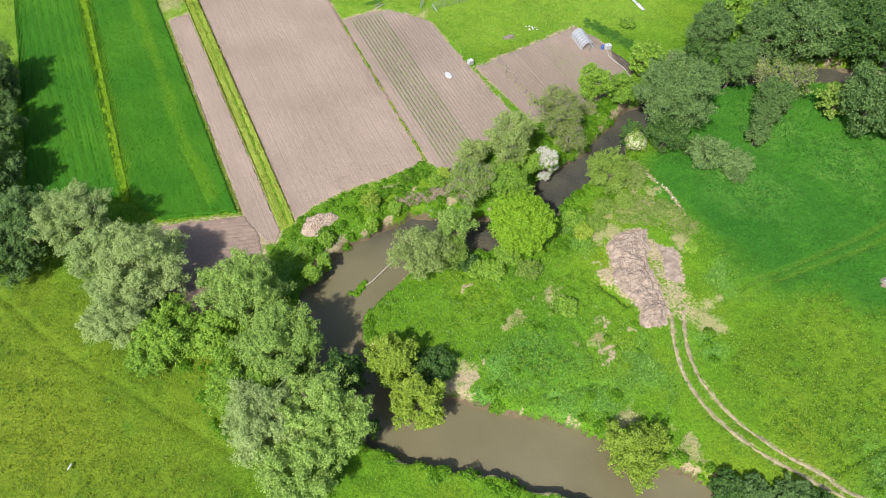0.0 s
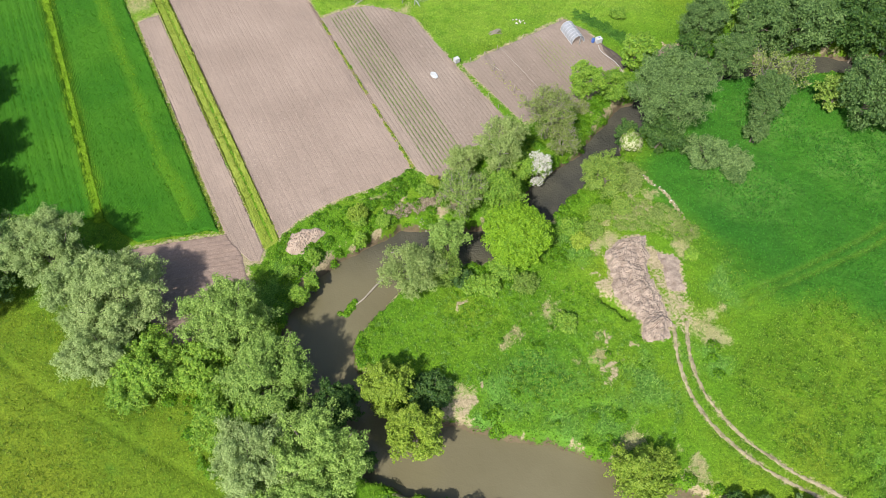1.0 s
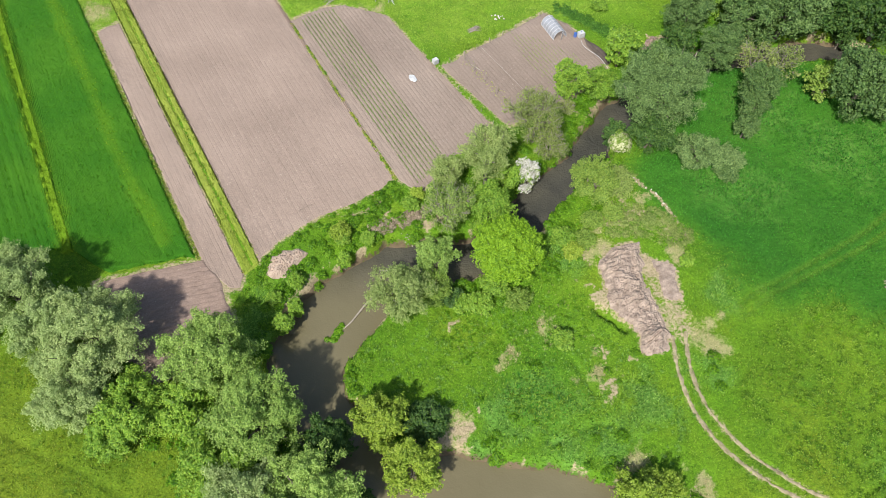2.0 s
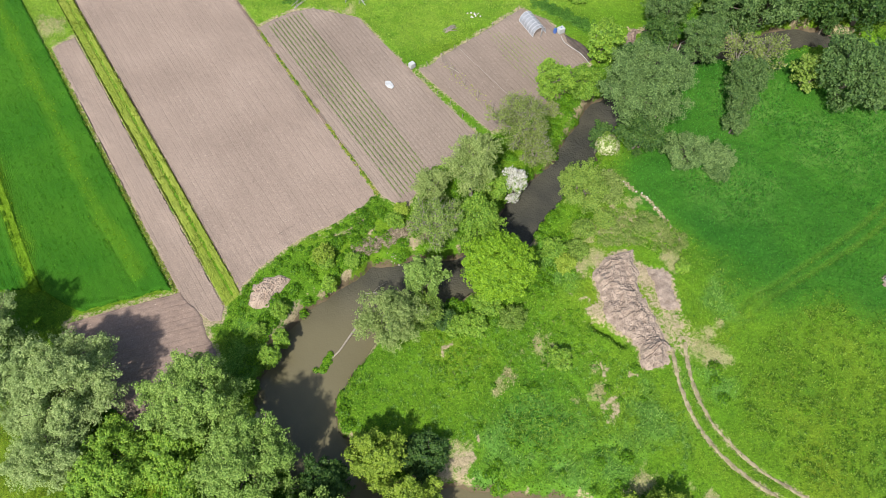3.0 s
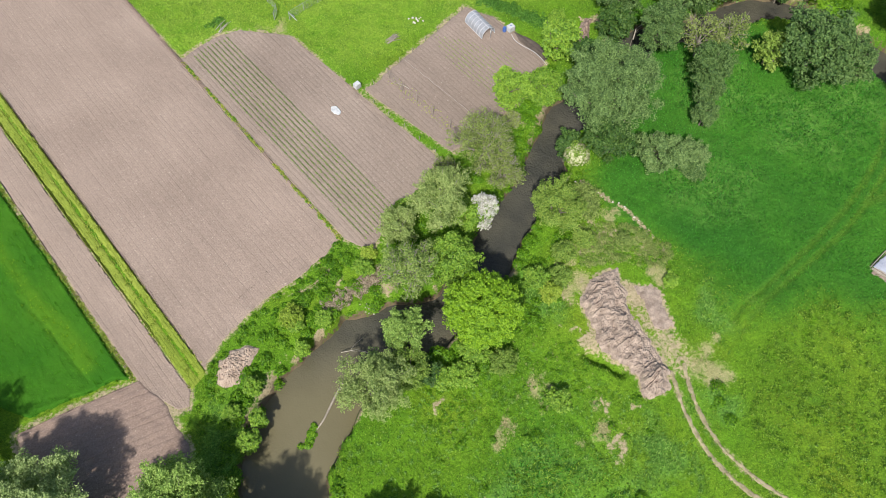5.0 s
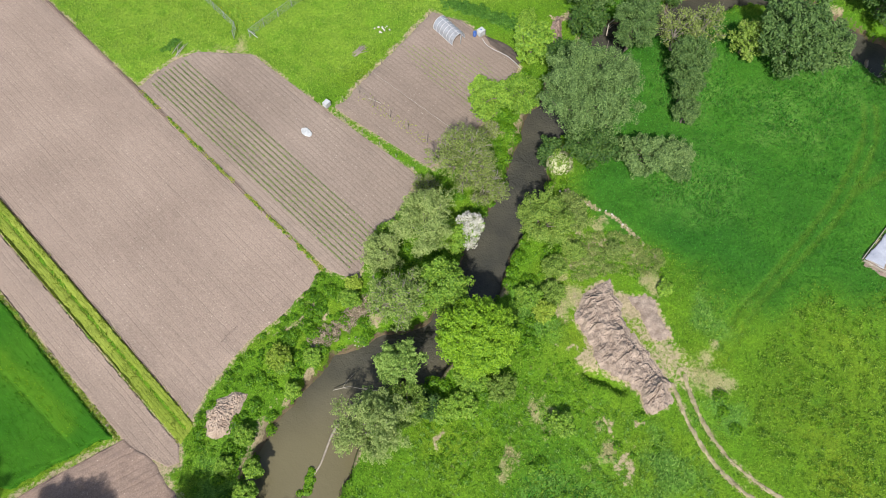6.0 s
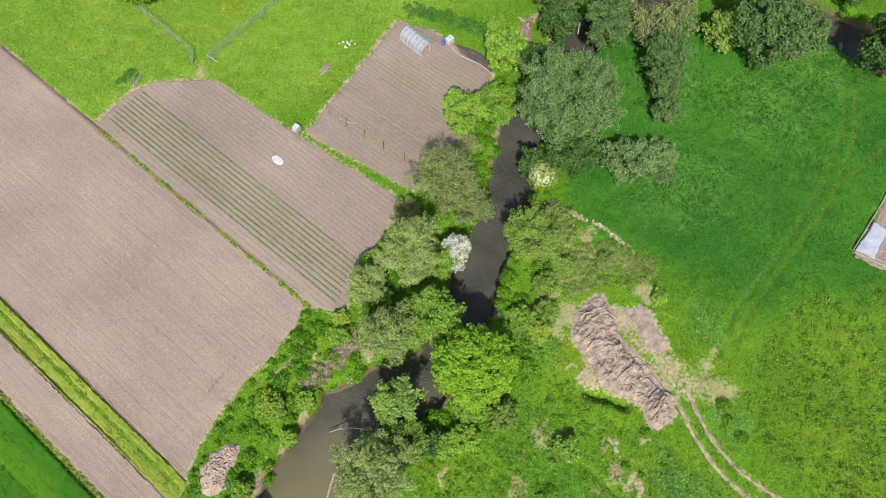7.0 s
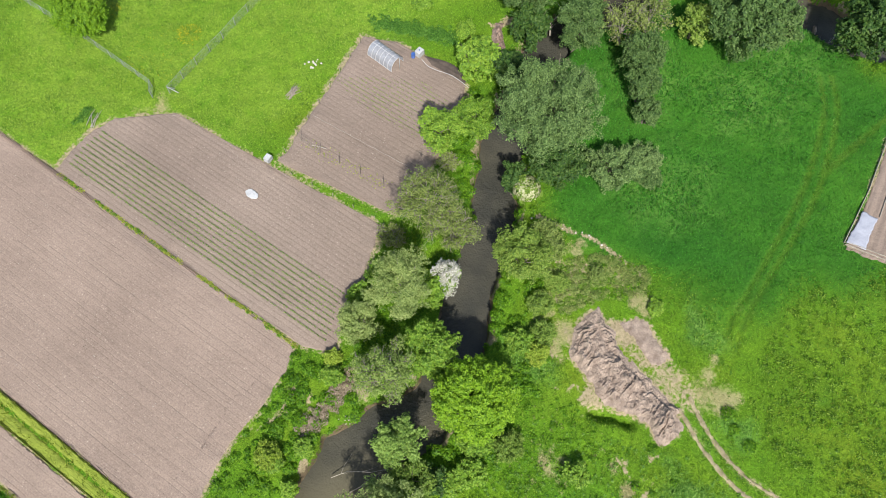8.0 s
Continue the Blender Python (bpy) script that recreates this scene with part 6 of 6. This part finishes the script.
tagged(new("plank", tubes("plank", lath, "stone", 4)), "pale curved lath lying on garden soil", "plank")


def brush_pile(x, y, n, length, material, words):
    z = at_ground(x, y)
    items = []
    for k in range(n):
        a, q = 0.6 + rng.normal() * 0.35, rng.normal(size=2) * 0.22
        l = length * (0.6 + 0.6 * rng.random()) / 2
        h = 0.08 + 0.3 * rng.random()
        items.append(([(x + q[0] - l * math.cos(a), y + q[1] - l * math.sin(a), z + h * 0.5), (x + q[0], y + q[1], z + h + 0.05), (x + q[0] + l * math.cos(a), y + q[1] + l * math.sin(a), z + h * 0.5)], [0.03, 0.035, 0.02]))
    tagged(new("brush_pile", tubes("brush_pile", items, material, 5)), words, "brushwood")


brush_pile(12.6, 97.0, 26, 1.7, "wood", "small grey pile of cut brushwood on grass")
brush_pile(-8.6, 104.3, 6, 2.0, "stone", "few pale poles dropped in the grass")


def stone_mesh(material):
    bm = bmesh.new()
    bmesh.ops.create_icosphere(bm, subdivisions=2, radius=1.0)
    for v in bm.verts:
        v.co *= 0.8 + 0.4 * noise.noise(v.co * 1.3)
        v.co.z *= 0.65
    me = bpy.data.meshes.new("stone")
    bm.to_mesh(me)
    bm.free()
    me.materials.append(M[material])
    return me


rock, pebble = stone_mesh("white_stone"), stone_mesh("stone")
for k in range(13):
    x, y, s = 16.3 + rng.normal() * 0.55, 99.4 + rng.normal() * 0.35, 0.09 + 0.09 * rng.random()
    ob = new("stone", rock)
    ob.matrix_basis = pose(x, y, at_ground(x, y) + 0.12 + s * 0.4, 0, 0, 60 * k) @ Matrix.Scale(s, 4)
    tagged(ob, "pale rounded stone lying loose in grass", "stone", "loose stones in the grass")
for k in range(10):
    t = rng.random()
    q = RIDGE[int(t * 0.8 * (len(RIDGE) - 1))]
    x, y, s = q[0] + rng.normal() * 0.25, q[1] + rng.normal() * 0.25, 0.06 + 0.09 * rng.random()
    ob = new("stone", rock)
    ob.matrix_basis = pose(x, y, at_ground(x, y) + s * 0.4, 0, 0, 47 * k) @ Matrix.Scale(s, 4)
    tagged(ob, "pale stone along the worn bank edge", "stone", "stones along the old bank")


for k in range(14):
    x, y, s = 0.4 + rng.normal() * 0.6, 60.55 + rng.normal() * 0.2, 0.06 + 0.06 * rng.random()
    ob = new("stone", pebble)
    ob.matrix_basis = pose(x, y, max(at_ground(x, y), WATER - 0.05) + s * 0.3, 0, 0, 71 * k) @ Matrix.Scale(s, 4)
    tagged(ob, "pale stone on the gravel edge of the river", "stone", "stones on the river's edge")


def cloth(name, corners, lift, material, words, category, cell=0.12, crumple=0.05, warp=0.35, rounded=False):
    """A thin sheet laid over the ground between four corners, rumpled, with ragged edges."""
    c = np.array(corners, float)
    nu, nv = max(6, int(np.linalg.norm(c[1] - c[0]) / cell)), max(5, int(np.linalg.norm(c[3] - c[0]) / cell))
    u, v = np.meshgrid(np.linspace(0, 1, nu), np.linspace(0, 1, nv))
    u, v = u.ravel()[:, None], v.ravel()[:, None]
    if rounded:
        u, v = 2 * u - 1, 2 * v - 1
        u, v = 0.5 + 0.5 * u * np.sqrt(1 - v * v / 2), 0.5 + 0.5 * v * np.sqrt(1 - u * u / 2)
    p = c[0] * (1 - u) * (1 - v) + c[1] * u * (1 - v) + c[2] * u * v + c[3] * (1 - u) * v
    p += (np.stack([fbm(p[:, 0], p[:, 1], 1.3, 3), fbm(p[:, 0] + 30, p[:, 1], 1.3, 3)], 1) - 0.5) * warp
    z = height(p[:, 0], p[:, 1]) + lift + crumple * (fbm(p[:, 0], p[:, 1], 2.5, 3))
    i = (np.arange(nv - 1)[:, None] * nu + np.arange(nu - 1)[None, :]).ravel()
    me = mesh_np(name, np.concatenate([p, z[:, None]], 1), np.stack([i, i + 1, i + nu + 1, i + nu], 1), material, True)
    ob = tagged(new(name, me), words, category)
    s = ob.modifiers.new("thickness", "SOLIDIFY")
    s.thickness = 0.012
    return ob


cloth("plastic_sheet", [(2.1, 87.3), (2.8, 87.7), (3.5, 86.4), (2.7, 85.8)], 0.12, "white", "crumpled white plastic sheet on bare soil", "plastic sheet", 0.08, 0.16, 0.4, True)
cloth("plastic_sheet", [(33.9, 108.3), (34.5, 108.5), (36.0, 105.3), (35.5, 105.1)], 0.16, "white", "long narrow white sheet spread on grass", "plastic sheet", 0.15, 0.1)
cloth("garden_fleece", [(55.1, 50.0), (59.2, 51.8), (60.2, 50.4), (56.1, 48.4)], 0.16, "sheet", "pale grey fleece covering a garden bed", "fleece", 0.15, 0.12)
cloth("plastic_scrap", [(-34.1, 26.2), (-33.95, 26.2), (-33.9, 25.5), (-34.05, 25.5)], 0.3, "white", "curved scrap of white plastic lying in grass", "plastic scrap", 0.1, 0.2)


def board(a, b, words):
    z = max(at_ground(*a), at_ground(*b))
    l = math.hypot(b[0] - a[0], b[1] - a[1])
    bm = box(l, 0.07, 0.24, 0.01)
    ob = new("edging_board", bpy.data.meshes.new("edging_board"))
    bm.to_mesh(ob.data)
    bm.free()
    ob.data.materials.append(M["pale_wood"])
    ob.matrix_basis = pose((a[0] + b[0]) / 2, (a[1] + b[1]) / 2, z, 0, 0, math.degrees(math.atan2(b[1] - a[1], b[0] - a[0])))
    tagged(ob, words, "edging board", "boards round the garden bed")


board((54.8, 50.1), (61.9, 53.5), "pale board edging the garden bed")
board((61.9, 53.5), (69.0, 57.5), "pale board edging the garden bed")
board((54.8, 49.9), (57.2, 46.3), "white board along the bed's short end")
board((55.2, 49.9), (57.6, 46.5), "white board along the bed's short end")
board((60.4, 50.4), (68.5, 55.0), "pale board dividing two garden beds")


# ------------------------------------------------------------------ river things
def fallen(name, line, r0, r1, twigs, words, category, material="wood"):
    p = np.array(line, float)
    items = [(p, np.linspace(r0, r1, len(p)))]
    for k in range(twigs):
        i = rng.integers(1, len(p))
        q = p[i] * 0.6 + p[i - 1] * 0.4
        d = rng.normal(size=3) * 0.6 + (p[-1] - p[0]) / np.linalg.norm(p[-1] - p[0])
        d[2] = abs(d[2]) * 0.5
        items.append(([q, q + d * 0.5 + rng.normal(size=3) * 0.1, q + d * 1.1], [r1 * 0.7, r1 * 0.45, r1 * 0.2]))
    tagged(new(name, tubes(name, items, material, 7)), words, category)


fallen("fallen_log", spline([(-3.7, 53.3, -1.74), (-4.7, 52.3, -1.80), (-5.5, 51.3, -1.86), (-6.4, 50.2, -1.92), (-7.5, 49.3, -2.05)], 4), 0.15, 0.09, 0, "pale barkless log lying in the river", "log", "wood")
lt = rng.random(22)
lx, ly = -7.1 - 1.6 * lt + rng.normal(size=22) * 0.18, 49.75 - 1.6 * lt + rng.normal(size=22) * 0.18
C, N = [], []
for x, y in zip(lx, ly):
    d = unit(60)
    d[:, 2] = np.abs(d[:, 2])
    C.append(np.array([x, y, WATER - 0.03]) + d * 0.34)
    N.append(d * 0.6 + np.array([0, 0, 0.6]))
V, Q = leaves(np.vstack(C), np.vstack(N) / np.linalg.norm(np.vstack(N), axis=1)[:, None], 0.13)
tagged(new("river_plants", mesh_np("river_plants", V, Q, "weeds")), "clump of bright green plants growing on the log", "plants")
fallen("dead_branch", [(-3.2, 56.6, -1.6), (-1.6, 56.2, -0.9), (0.2, 55.0, -0.6), (2.0, 54.3, -0.4)], 0.04, 0.02, 6, "bare dead branch reaching over the water", "branch", "pale_wood")
fallen("dead_branch", [(-2.4, 54.6, -1.8), (-0.8, 54.4, -1.2), (1.0, 53.6, -0.5)], 0.05, 0.03, 5, "bare dead branch reaching over the water", "branch", "pale_wood")
fallen("dead_branch", [(44.4, 90.2, -1.6), (45.2, 91.4, -0.9), (46.4, 91.6, -0.4), (47.6, 92.2, 0.1)], 0.1, 0.04, 6, "forked pale driftwood branch against the bank", "branch", "pale_wood")
fallen("dead_branch", [(70.6, 71.6, -0.2), (72.6, 71.6, -0.7), (74.4, 71.6, -0.9), (76.0, 72.4, -0.9)], 0.09, 0.04, 14, "leafless fallen branch hanging into the river", "branch", "pale_wood")
fallen("stump", [(74.1, 74.0, -2.3), (74.3, 74.2, -1.6), (74.2, 74.5, -1.0)], 0.32, 0.22, 0, "grey weathered stump standing in dark water", "stump")
